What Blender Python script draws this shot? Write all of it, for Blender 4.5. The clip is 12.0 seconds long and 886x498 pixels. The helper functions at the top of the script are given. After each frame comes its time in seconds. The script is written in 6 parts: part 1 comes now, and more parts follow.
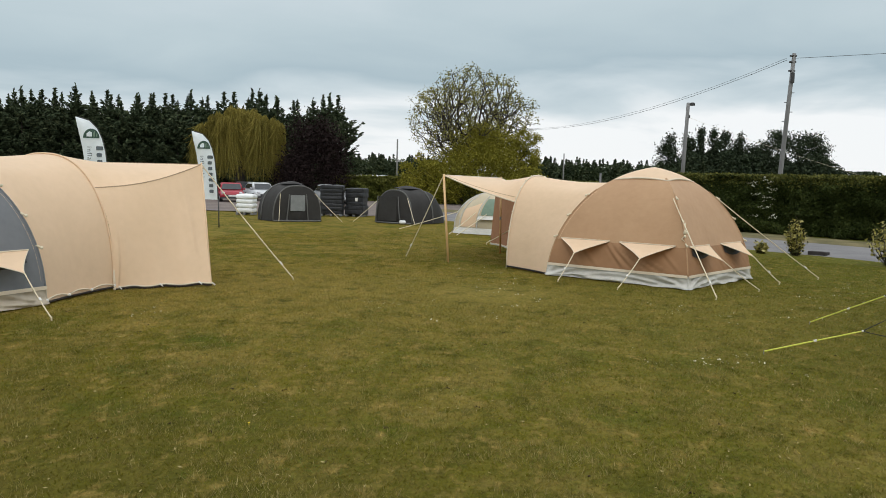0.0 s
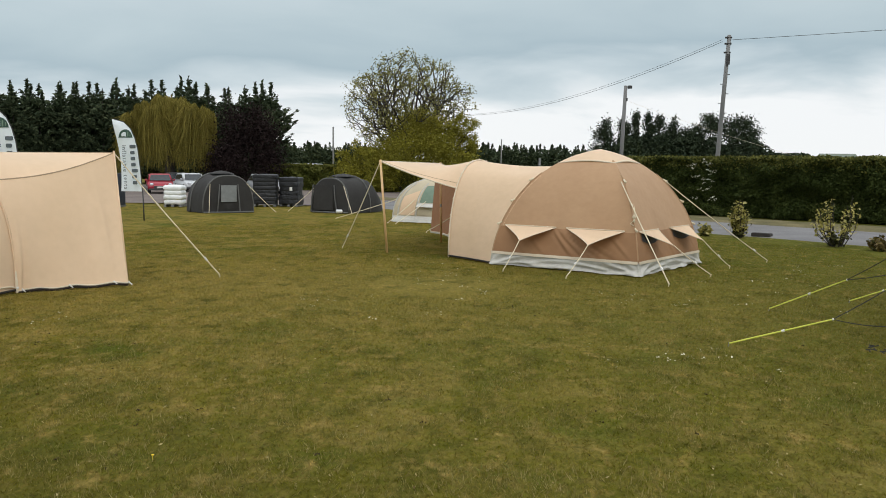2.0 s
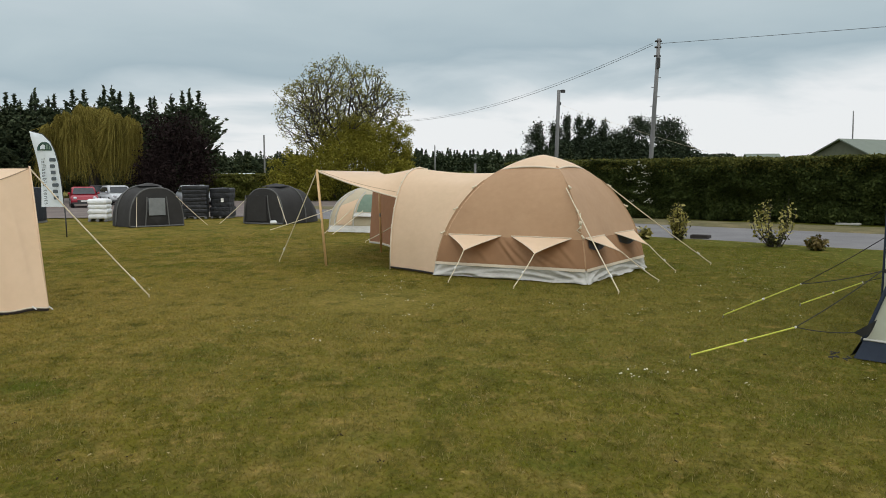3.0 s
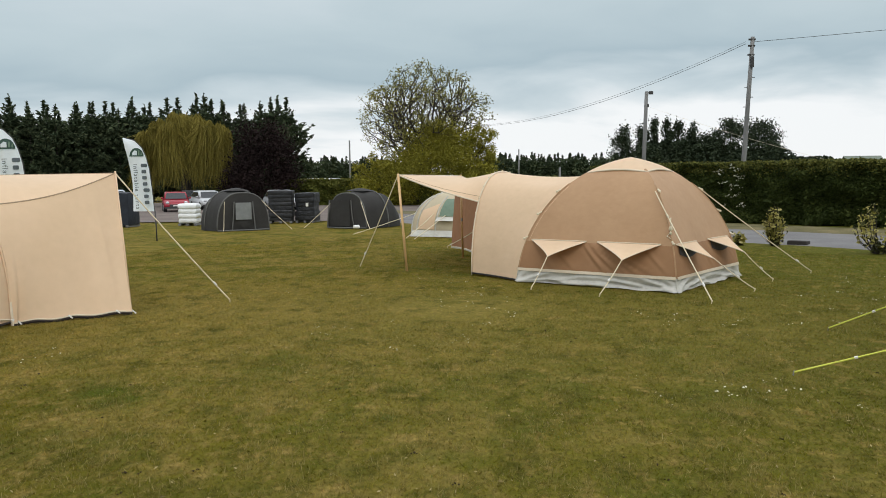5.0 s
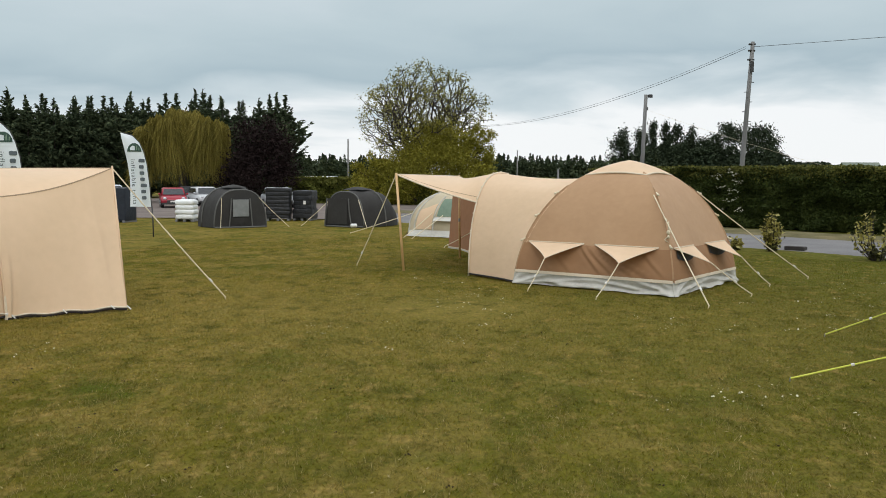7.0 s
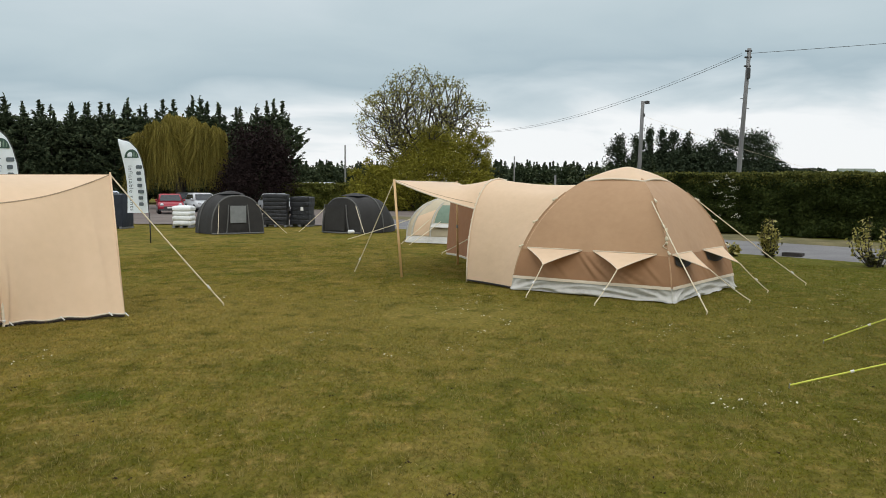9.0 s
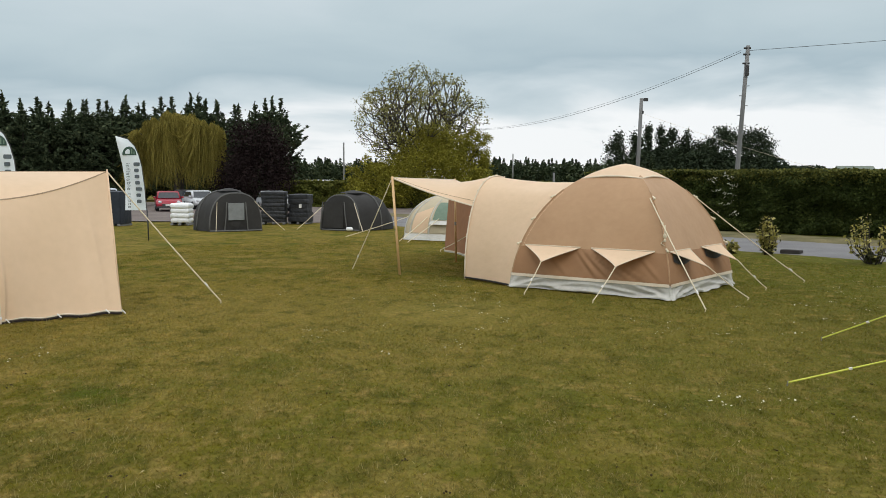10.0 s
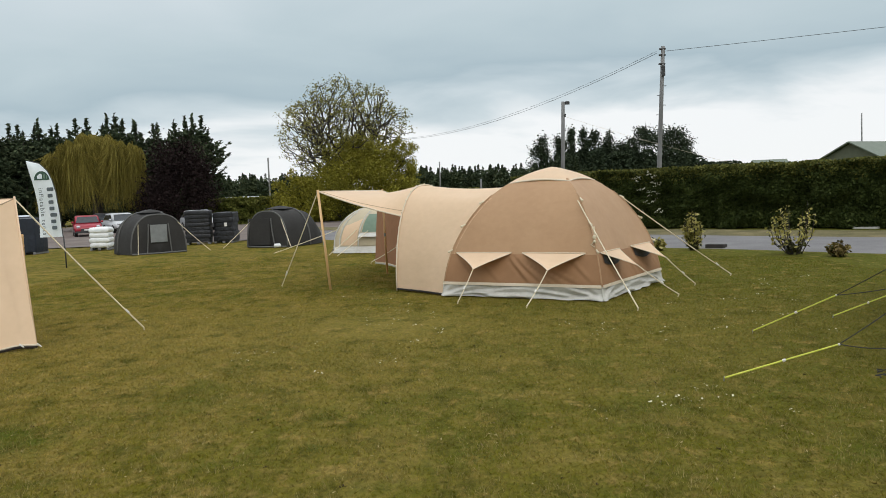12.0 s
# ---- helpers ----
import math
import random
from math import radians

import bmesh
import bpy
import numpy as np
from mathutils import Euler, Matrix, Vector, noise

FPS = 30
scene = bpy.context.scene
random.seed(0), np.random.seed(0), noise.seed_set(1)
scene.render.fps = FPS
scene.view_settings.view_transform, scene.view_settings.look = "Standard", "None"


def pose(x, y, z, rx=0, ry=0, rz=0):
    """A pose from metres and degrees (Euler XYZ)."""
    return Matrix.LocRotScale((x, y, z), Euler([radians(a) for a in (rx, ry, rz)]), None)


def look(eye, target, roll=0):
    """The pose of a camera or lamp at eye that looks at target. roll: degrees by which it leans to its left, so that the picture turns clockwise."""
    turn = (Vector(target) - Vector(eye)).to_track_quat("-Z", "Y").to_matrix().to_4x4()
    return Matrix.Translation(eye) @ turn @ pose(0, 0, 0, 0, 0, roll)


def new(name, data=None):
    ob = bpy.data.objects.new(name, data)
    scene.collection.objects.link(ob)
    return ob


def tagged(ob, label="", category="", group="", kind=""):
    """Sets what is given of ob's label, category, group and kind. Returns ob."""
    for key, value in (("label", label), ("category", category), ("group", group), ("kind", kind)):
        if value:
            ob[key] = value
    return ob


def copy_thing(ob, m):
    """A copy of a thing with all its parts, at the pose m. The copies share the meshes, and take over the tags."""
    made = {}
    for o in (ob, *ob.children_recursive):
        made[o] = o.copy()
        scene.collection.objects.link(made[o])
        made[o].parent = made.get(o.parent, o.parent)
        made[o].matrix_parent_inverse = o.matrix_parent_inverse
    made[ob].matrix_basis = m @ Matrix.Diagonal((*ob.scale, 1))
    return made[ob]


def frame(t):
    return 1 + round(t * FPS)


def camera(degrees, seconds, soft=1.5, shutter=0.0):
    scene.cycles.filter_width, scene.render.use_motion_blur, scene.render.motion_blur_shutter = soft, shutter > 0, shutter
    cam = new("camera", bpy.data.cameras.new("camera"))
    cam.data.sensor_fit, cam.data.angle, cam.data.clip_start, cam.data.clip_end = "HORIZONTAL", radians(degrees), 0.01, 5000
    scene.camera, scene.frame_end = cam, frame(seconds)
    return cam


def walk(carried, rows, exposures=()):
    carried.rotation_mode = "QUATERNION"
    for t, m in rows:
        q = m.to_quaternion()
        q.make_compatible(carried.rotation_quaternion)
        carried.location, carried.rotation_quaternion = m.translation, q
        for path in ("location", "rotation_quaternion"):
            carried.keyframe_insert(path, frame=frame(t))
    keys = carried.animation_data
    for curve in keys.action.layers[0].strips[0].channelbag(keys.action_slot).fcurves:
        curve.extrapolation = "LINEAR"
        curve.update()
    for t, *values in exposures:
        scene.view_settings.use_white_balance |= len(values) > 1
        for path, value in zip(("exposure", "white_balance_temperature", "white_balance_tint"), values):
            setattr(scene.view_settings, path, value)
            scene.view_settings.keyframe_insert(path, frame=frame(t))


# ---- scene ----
cam = camera(54.5, 12.0, 0.9)

PATH = [
    (0, (0.841, -4.311, 1.868), (0.596, -2.333, 1.706), 1.6),
    (0.5, (0.709, -4.07, 1.859), (0.696, -2.073, 1.743), 0.3),
    (0.8, (0.669, -4.015, 1.869), (0.702, -2.022, 1.71), -0.2),
    (1, (0.655, -3.873, 1.862), (0.672, -1.881, 1.684), -0.3),
    (1.5, (0.725, -3.619, 1.866), (0.595, -1.624, 1.797), 1.3),
    (2, (0.743, -3.387, 1.831), (0.639, -1.398, 1.643), 0.7),
    (2.5, (0.654, -3.115, 1.858), (0.649, -1.119, 1.729), 1.3),
    (3, (0.586, -2.857, 1.878), (0.633, -0.865, 1.704), -0.4),
    (3.2, (0.583, -2.768, 1.871), (0.552, -0.772, 1.761), -0.9),
    (4.8, (0.633, -2.468, 1.872), (0.496, -0.477, 1.735), -0.8),
    (5, (0.613, -2.466, 1.865), (0.466, -0.478, 1.703), -0.6),
    (5.5, (0.593, -2.442, 1.87), (0.463, -0.454, 1.694), -0.1),
    (6, (0.602, -2.444, 1.877), (0.488, -0.455, 1.708), 0.3),
    (6.5, (0.593, -2.436, 1.879), (0.462, -0.446, 1.728), 0.4),
    (7, (0.608, -2.429, 1.866), (0.468, -0.441, 1.704), 0.3),
    (8.8, (0.574, -2.411, 1.868), (0.447, -0.42, 1.72), 0.3),
    (9, (0.585, -2.423, 1.872), (0.452, -0.433, 1.724), 0.3),
    (9.5, (0.598, -2.448, 1.866), (0.465, -0.458, 1.724), 0.4),
    (10, (0.596, -2.396, 1.867), (0.466, -0.406, 1.713), 0.3),
    (10.5, (0.564, -2.376, 1.857), (0.42, -0.388, 1.691), 0.1),
    (11, (0.546, -2.38, 1.865), (0.452, -0.388, 1.718), -2.0),
    (11.5, (0.505, -2.329, 1.86), (0.471, -0.338, 1.683), -2.1),
    (12, (0.602, -2.185, 1.872), (0.632, -0.19, 1.737), -2.3),
]
walk(cam, [(t, look(eye, target, roll)) for t, eye, target, roll in PATH],
     exposures=[(0.0, 0.0), (2.0, 0.0), (2.5, 0.13), (3.0, -0.13), (3.4, -0.08), (5.0, 0.0), (12.0, 0.0)])

# ---- light ----
SUN_EL, SUN_AZ = radians(46), radians(164)
world = bpy.data.worlds.new("overcast_sky")
scene.world = world
world.use_nodes = True
wn, wl = world.node_tree.nodes, world.node_tree.links
wn.clear()


def wnode(kind, **values):
    n = wn.new(kind)
    for k, v in values.items():
        n.inputs[k].default_value = v
    return n


sky = wn.new("ShaderNodeTexSky")
sky.sky_type, sky.sun_disc, sky.sun_elevation, sky.sun_rotation = "NISHITA", False, SUN_EL, SUN_AZ
tc = wn.new("ShaderNodeTexCoord")
sep = wn.new("ShaderNodeSeparateXYZ")
wl.new(tc.outputs["Generated"], sep.inputs[0])
# clouds lie on a flat layer: x / (z + a), y / (z + a)
zc = wn.new("ShaderNodeMath"); zc.operation = "MAXIMUM"; zc.inputs[1].default_value = 0.0
wl.new(sep.outputs["Z"], zc.inputs[0])
za = wn.new("ShaderNodeMath"); za.operation = "ADD"; za.inputs[1].default_value = 0.16
wl.new(zc.outputs[0], za.inputs[0])
flat = wn.new("ShaderNodeVectorMath"); flat.operation = "DIVIDE"
comb = wn.new("ShaderNodeCombineXYZ"); comb.inputs["Z"].default_value = 1.0
for axis in ("X", "Y"):
    wl.new(za.outputs[0], comb.inputs[axis])
wl.new(tc.outputs["Generated"], flat.inputs[0]); wl.new(comb.outputs[0], flat.inputs[1])
cloud = wnode("ShaderNodeTexNoise", Scale=1.15, Detail=5.0, Roughness=0.5, Distortion=0.35)
wl.new(flat.outputs[0], cloud.inputs["Vector"])
# the height over the horizon, pushed about by the clouds and by the compass
lift = wn.new("ShaderNodeMath"); lift.operation = "MULTIPLY_ADD"
lift.inputs[1].default_value, lift.inputs[2].default_value = 0.16, -0.08
wl.new(cloud.outputs["Fac"], lift.inputs[0])
side = wn.new("ShaderNodeMath"); side.operation = "MULTIPLY_ADD"
side.inputs[1].default_value = -0.045
wl.new(sep.outputs["X"], side.inputs[0]); wl.new(lift.outputs[0], side.inputs[2])
height = wn.new("ShaderNodeMath"); height.operation = "ADD"
wl.new(sep.outputs["Z"], height.inputs[0]); wl.new(side.outputs[0], height.inputs[1])
band = wn.new("ShaderNodeMapRange"); band.inputs["From Min"].default_value = -0.1; band.inputs["From Max"].default_value = 0.9
wl.new(height.outputs[0], band.inputs["Value"])
ramp = wn.new("ShaderNodeValToRGB")
wl.new(band.outputs[0], ramp.inputs[0])
stops = [(0.0, (0.97, 0.99, 1.0)), (0.157, (0.95, 0.975, 0.99)), (0.192, (0.63, 0.72, 0.765)), (0.226, (0.435, 0.545, 0.605)),
         (0.28, (0.535, 0.64, 0.685)), (0.45, (0.80, 0.86, 0.90)), (1.0, (1.25, 1.30, 1.34))]
while len(ramp.color_ramp.elements) < len(stops):
    ramp.color_ramp.elements.new(0.5)
for e, (p, c) in zip(ramp.color_ramp.elements, stops):
    e.position, e.color = p, (*c, 1)
bg_sky, bg_cloud = wnode("ShaderNodeBackground", Strength=0.06), wnode("ShaderNodeBackground", Strength=1.0)
wl.new(sky.outputs[0], bg_sky.inputs["Color"]); wl.new(ramp.outputs[0], bg_cloud.inputs["Color"])
mixw = wnode("ShaderNodeMixShader", Fac=0.93)
wl.new(bg_sky.outputs[0], mixw.inputs[1]); wl.new(bg_cloud.outputs[0], mixw.inputs[2])
wout = wn.new("ShaderNodeOutputWorld")
wl.new(mixw.outputs[0], wout.inputs["Surface"])

sun = new("sun", bpy.data.lights.new("sun", "SUN"))
sun.data.energy, sun.data.angle, sun.data.color = 0.9, radians(40), (1.0, 0.96, 0.9)
sun.matrix_world = look((0, 0, 60), Vector((0, 0, 60)) - Vector((math.sin(SUN_AZ) * math.cos(SUN_EL), math.cos(SUN_AZ) * math.cos(SUN_EL), math.sin(SUN_EL))))


# ---- materials ----
def material(name, colours, rough=0.8, scale=6.0, fine=60.0, bump=0.15, bump_scale=None, metal=0.0, sheen=0.0, through_light=0.0, island=False, stretch=(1, 1, 1), bump_distance=0.01, piece=0.5):
    """Two to four colours spread by a coarse and a fine noise (or piece by piece), with a fine relief."""
    m = bpy.data.materials.new(name)
    m.use_nodes = True
    nodes, links = m.node_tree.nodes, m.node_tree.links
    bsdf = nodes["Principled BSDF"]
    coord = nodes.new("ShaderNodeTexCoord")
    mapping = nodes.new("ShaderNodeMapping")
    mapping.inputs["Scale"].default_value = stretch
    links.new(coord.outputs["Object"], mapping.inputs["Vector"])
    coarse = nodes.new("ShaderNodeTexNoise"); coarse.inputs["Scale"].default_value = scale; coarse.inputs["Detail"].default_value = 4
    small = nodes.new("ShaderNodeTexNoise"); small.inputs["Scale"].default_value = fine; small.inputs["Detail"].default_value = 3
    for n in (coarse, small):
        links.new(mapping.outputs[0], n.inputs["Vector"])
    mix = nodes.new("ShaderNodeMath"); mix.operation = "MULTIPLY_ADD"; mix.inputs[1].default_value = 1 - piece if island else 0.35
    links.new(small.outputs["Fac"], mix.inputs[0])
    take = nodes.new("ShaderNodeMath"); take.operation = "MULTIPLY"; take.inputs[1].default_value = piece if island else 0.65
    if island:
        geo = nodes.new("ShaderNodeNewGeometry")
        links.new(geo.outputs["Random Per Island"], take.inputs[0])
    else:
        links.new(coarse.outputs["Fac"], take.inputs[0])
    links.new(take.outputs[0], mix.inputs[2])
    cr = nodes.new("ShaderNodeValToRGB")
    links.new(mix.outputs[0], cr.inputs[0])
    lo, hi = (0.12, 0.88) if island else (0.32, 0.68)
    while len(cr.color_ramp.elements) < len(colours):
        cr.color_ramp.elements.new(0.5)
    for k, (e, c) in enumerate(zip(cr.color_ramp.elements, colours)):
        e.position, e.color = lo + (hi - lo) * k / max(1, len(colours) - 1), (*c, 1)
    links.new(cr.outputs[0], bsdf.inputs["Base Color"])
    bsdf.inputs["Roughness"].default_value, bsdf.inputs["Metallic"].default_value = rough, metal
    bsdf.inputs["Sheen Weight"].default_value = sheen
    if island:
        bsdf.inputs["Specular IOR Level"].default_value = 0.12
    if bump:
        b = nodes.new("ShaderNodeBump"); b.inputs["Strength"].default_value = bump; b.inputs["Distance"].default_value = bump_distance
        src = small
        if bump_scale:
            src = nodes.new("ShaderNodeTexNoise"); src.inputs["Scale"].default_value = bump_scale; src.inputs["Detail"].default_value = 4
            links.new(mapping.outputs[0], src.inputs["Vector"])
        links.new(src.outputs["Fac"], b.inputs["Height"]); links.new(b.outputs[0], bsdf.inputs["Normal"])
    if through_light:
        tr = nodes.new("ShaderNodeBsdfTranslucent"); ms = nodes.new("ShaderNodeMixShader"); ms.inputs[0].default_value = through_light
        links.new(cr.outputs[0], tr.inputs["Color"]); links.new(bsdf.outputs[0], ms.inputs[1]); links.new(tr.outputs[0], ms.inputs[2])
        links.new(ms.outputs[0], nodes["Material Output"].inputs["Surface"])
    return m


def cloth(name, a, b, through_light=0.12, bump=0.35, sheen=0.15):
    return material(name, (a, b), rough=0.85, scale=1.3, fine=9.0, bump=bump, bump_scale=3.0, sheen=sheen, through_light=through_light, bump_distance=0.04)


def grass_material(name, blades):
    """Worn spring lawn: olive green with straw-coloured and fresh green patches, by the place on the ground."""
    m = bpy.data.materials.new(name)
    m.use_nodes = True
    nodes, links = m.node_tree.nodes, m.node_tree.links
    bsdf = nodes["Principled BSDF"]
    geo = nodes.new("ShaderNodeNewGeometry")

    def noise_at(scale, detail, offset=0.0):
        mp = nodes.new("ShaderNodeMapping"); mp.inputs["Location"].default_value = (offset, offset * 0.7, 0); mp.inputs["Scale"].default_value = (1, 0.62 if scale > 2 else 0.85, 0)
        links.new(geo.outputs["Position"], mp.inputs["Vector"])
        n = nodes.new("ShaderNodeTexNoise"); n.inputs["Scale"].default_value = scale; n.inputs["Detail"].default_value = detail; n.inputs["Roughness"].default_value = 0.72
        links.new(mp.outputs[0], n.inputs["Vector"])
        return n

    def blend(fac, a, b, lo, hi):
        mr = nodes.new("ShaderNodeMapRange"); mr.inputs["From Min"].default_value, mr.inputs["From Max"].default_value = lo, hi
        links.new(fac, mr.inputs["Value"])
        mx = nodes.new("ShaderNodeMix"); mx.data_type = "RGBA"
        links.new(mr.outputs[0], mx.inputs[0])
        for socket, v in ((mx.inputs[6], a), (mx.inputs[7], b)):
            if isinstance(v, tuple):
                socket.default_value = (*v, 1)
            else:
                links.new(v, socket)
        return mx.outputs[2]

    green = blend(noise_at(0.35, 5).outputs["Fac"], (0.102, 0.094, 0.0110), (0.163, 0.138, 0.019), 0.33, 0.67)
    dry = blend(noise_at(1.1, 6, 13.0).outputs["Fac"], green, (0.255, 0.188, 0.058), 0.47, 0.68)
    dry = blend(noise_at(7.0, 5, 3.0).outputs["Fac"], dry, (0.245, 0.180, 0.062), 0.48, 0.70)
    fresh = blend(noise_at(0.8, 4, 41.0).outputs["Fac"], dry, (0.062, 0.086, 0.009), 0.50, 0.70)
    fine = noise_at(22.0, 4, 7.0)
    out = fresh
    sx = nodes.new("ShaderNodeSeparateXYZ"); links.new(geo.outputs["Position"], sx.inputs[0])
    # the lawn between the tents is worn drier
    worn = nodes.new("ShaderNodeMath"); worn.operation = "MULTIPLY_ADD"; worn.inputs[1].default_value = 7.0
    links.new(noise_at(0.5, 4, 131.0).outputs["Fac"], worn.inputs[0])
    gap = nodes.new("ShaderNodeMath"); gap.operation = "SUBTRACT"; gap.inputs[1].default_value = 9.5
    links.new(sx.outputs["Y"], gap.inputs[0])
    far = nodes.new("ShaderNodeMath"); far.operation = "ABSOLUTE"
    links.new(gap.outputs[0], far.inputs[0]); links.new(far.outputs[0], worn.inputs[2])
    out = blend(worn.outputs[0], out, (0.212, 0.166, 0.044), 9.0, 2.5)
    # greener and lusher towards the lane
    lush = nodes.new("ShaderNodeMath"); lush.operation = "MULTIPLY_ADD"; lush.inputs[1].default_value = 3.0
    links.new(noise_at(0.25, 3, 23.0).outputs["Fac"], lush.inputs[0]); links.new(sx.outputs["X"], lush.inputs[2])
    out = blend(lush.outputs[0], out, (0.082, 0.094, 0.014), -2.0, 13.0)
    # darker olive towards the near left, the edge broken up by noise
    side = nodes.new("ShaderNodeMath"); side.operation = "MULTIPLY_ADD"; side.inputs[1].default_value = -0.6
    links.new(sx.outputs["X"], side.inputs[0])
    ahead = nodes.new("ShaderNodeMath"); ahead.operation = "MULTIPLY_ADD"; ahead.inputs[1].default_value = 5.0
    links.new(noise_at(0.9, 5, 61.0).outputs["Fac"], ahead.inputs[0])
    back = nodes.new("ShaderNodeMath"); back.operation = "SUBTRACT"
    links.new(ahead.outputs[0], back.inputs[0]); links.new(sx.outputs["Y"], back.inputs[1])
    links.new(back.outputs[0], side.inputs[2])
    out = blend(side.outputs[0], out, (0.074, 0.071, 0.010), 0.0, 4.8)
    # darker clumps a hand wide
    out = blend(noise_at(10.0, 4, 71.0).outputs["Fac"], out, (0.078, 0.080, 0.011), 0.53, 0.72)
    # patches two hands wide, thin and thick
    out = blend(noise_at(2.6, 5, 91.0).outputs["Fac"], out, (0.066, 0.066, 0.009), 0.50, 0.68)
    out = blend(noise_at(4.2, 5, 101.0).outputs["Fac"], out, (0.275, 0.200, 0.070), 0.54, 0.72)
    tint = nodes.new("ShaderNodeMix"); tint.data_type, tint.blend_type = "RGBA", "MULTIPLY"
    tint.inputs[0].default_value, tint.inputs[7].default_value = 1.0, (1.075, 1.045, 0.915, 1)
    links.new(out, tint.inputs[6])
    out = tint.outputs[2]
    if blades:
        tip = nodes.new("ShaderNodeHueSaturation")
        mr = nodes.new("ShaderNodeMapRange"); mr.inputs["To Min"].default_value, mr.inputs["To Max"].default_value = 1.05, 1.85
        links.new(geo.outputs["Random Per Island"], mr.inputs["Value"]); links.new(mr.outputs[0], tip.inputs["Value"])
        links.new(out, tip.inputs["Color"])
        straw = nodes.new("ShaderNodeMath"); straw.operation = "FRACT"
        times = nodes.new("ShaderNodeMath"); times.operation = "MULTIPLY"; times.inputs[1].default_value = 37.0
        links.new(geo.outputs["Random Per Island"], times.inputs[0]); links.new(times.outputs[0], straw.inputs[0])
        out = blend(straw.outputs[0], tip.outputs[0], (0.30, 0.235, 0.085), 0.66, 1.15)
    else:
        tip = nodes.new("ShaderNodeHueSaturation")
        mr = nodes.new("ShaderNodeMapRange"); mr.inputs["From Min"].default_value, mr.inputs["From Max"].default_value = 0.3, 0.7
        mr.inputs["To Min"].default_value, mr.inputs["To Max"].default_value = 0.62, 1.3
        links.new(fine.outputs["Fac"], mr.inputs["Value"]); links.new(mr.outputs[0], tip.inputs["Value"])
        links.new(out, tip.inputs["Color"]); out = tip.outputs[0]
        b = nodes.new("ShaderNodeBump"); b.inputs["Strength"].default_value = 0.6; b.inputs["Distance"].default_value = 0.03
        links.new(noise_at(30.0, 5).outputs["Fac"], b.inputs["Height"]); links.new(b.outputs[0], bsdf.inputs["Normal"])
    links.new(out, bsdf.inputs["Base Color"])
    bsdf.inputs["Roughness"].default_value = 0.9
    bsdf.inputs["Specular IOR Level"].default_value = 0.05
    if blades:
        tr = nodes.new("ShaderNodeBsdfTranslucent"); ms = nodes.new("ShaderNodeMixShader"); ms.inputs[0].default_value = 0.5
        links.new(out, tr.inputs["Color"]); links.new(bsdf.outputs[0], ms.inputs[1]); links.new(tr.outputs[0], ms.inputs[2])
        links.new(ms.outputs[0], nodes["Material Output"].inputs["Surface"])
    return m


SAND = cloth("sand_canvas", (0.75, 0.545, 0.355), (0.82, 0.60, 0.405))
TAN = cloth("tan_canvas", (0.47, 0.285, 0.155), (0.53, 0.33, 0.185))
# sand canvas as it looks in shade: the shade is in the brown
SAND_SHADED = cloth("shaded_sand_canvas", (0.30, 0.125, 0.045), (0.36, 0.155, 0.060), 0.15)
GREY_CANVAS = cloth("grey_canvas", (0.175, 0.185, 0.20), (0.215, 0.225, 0.24))
SKIRT = material("pale_skirt", ((0.40, 0.385, 0.34), (0.53, 0.515, 0.465), (0.60, 0.585, 0.535)), rough=0.42, scale=2.5, fine=14.0, bump=0.25, bump_scale=9.0, stretch=(1, 1, 2.5))
SKIRT_BEIGE = material("beige_skirt", ((0.42, 0.36, 0.27), (0.54, 0.47, 0.37)), rough=0.6, scale=2.5, fine=14.0, bump=0.25, bump_scale=9.0)
CREAM = cloth("cream_canvas", (0.45, 0.46, 0.34), (0.51, 0.52, 0.40))
CHARCOAL = cloth("charcoal_fabric", (0.026, 0.0245, 0.023), (0.041, 0.039, 0.037), 0.02, 0.35, 0.0)
CHARCOAL_PALE = cloth("worn_grey_fabric", (0.10, 0.10, 0.097), (0.14, 0.14, 0.135), 0.03, 0.2, 0.0)
NAVY = material("navy_groundsheet", ((0.006, 0.013, 0.028), (0.013, 0.024, 0.044)), rough=0.7, bump=0.3, bump_scale=6)
SLATE = material("slate_window", ((0.070, 0.105, 0.130), (0.10, 0.138, 0.165)), rough=0.35, bump=0.1)
MESH_DARK = material("dark_mesh", ((0.022, 0.024, 0.028), (0.05, 0.05, 0.055)), rough=0.7, fine=120)
MESH_PALE = material("grey_mesh", ((0.17, 0.18, 0.18), (0.25, 0.26, 0.26)), rough=0.5, fine=80)
BEIGE = cloth("beige_canvas", (0.53, 0.45, 0.31), (0.61, 0.53, 0.38))
MESH_GREEN = material("green_mesh", ((0.13, 0.20, 0.14), (0.20, 0.27, 0.20)), rough=0.6, fine=80)
WOOD = material("varnished_pole_wood", ((0.60, 0.37, 0.17), (0.76, 0.50, 0.25)), rough=0.5, scale=5, stretch=(1, 1, 0.2))
OLD_WOOD = material("weathered_pole_wood", ((0.13, 0.13, 0.128), (0.25, 0.25, 0.245)), rough=0.9, scale=4, fine=40, stretch=(1, 1, 0.08), bump=0.5)
ROPE = material("pale_rope", ((0.66, 0.57, 0.40), (0.78, 0.69, 0.52)), rough=0.9, fine=300)
ROPE_DARK = material("black_rope", ((0.02, 0.02, 0.02), (0.05, 0.05, 0.05)), rough=0.9)
YELLOW = material("neon_yellow_webbing", ((0.62, 0.66, 0.07), (0.76, 0.78, 0.14)), rough=0.6)
WHITE_PLASTIC = material("white_plastic", ((0.72, 0.70, 0.66), (0.80, 0.79, 0.76)), rough=0.5)
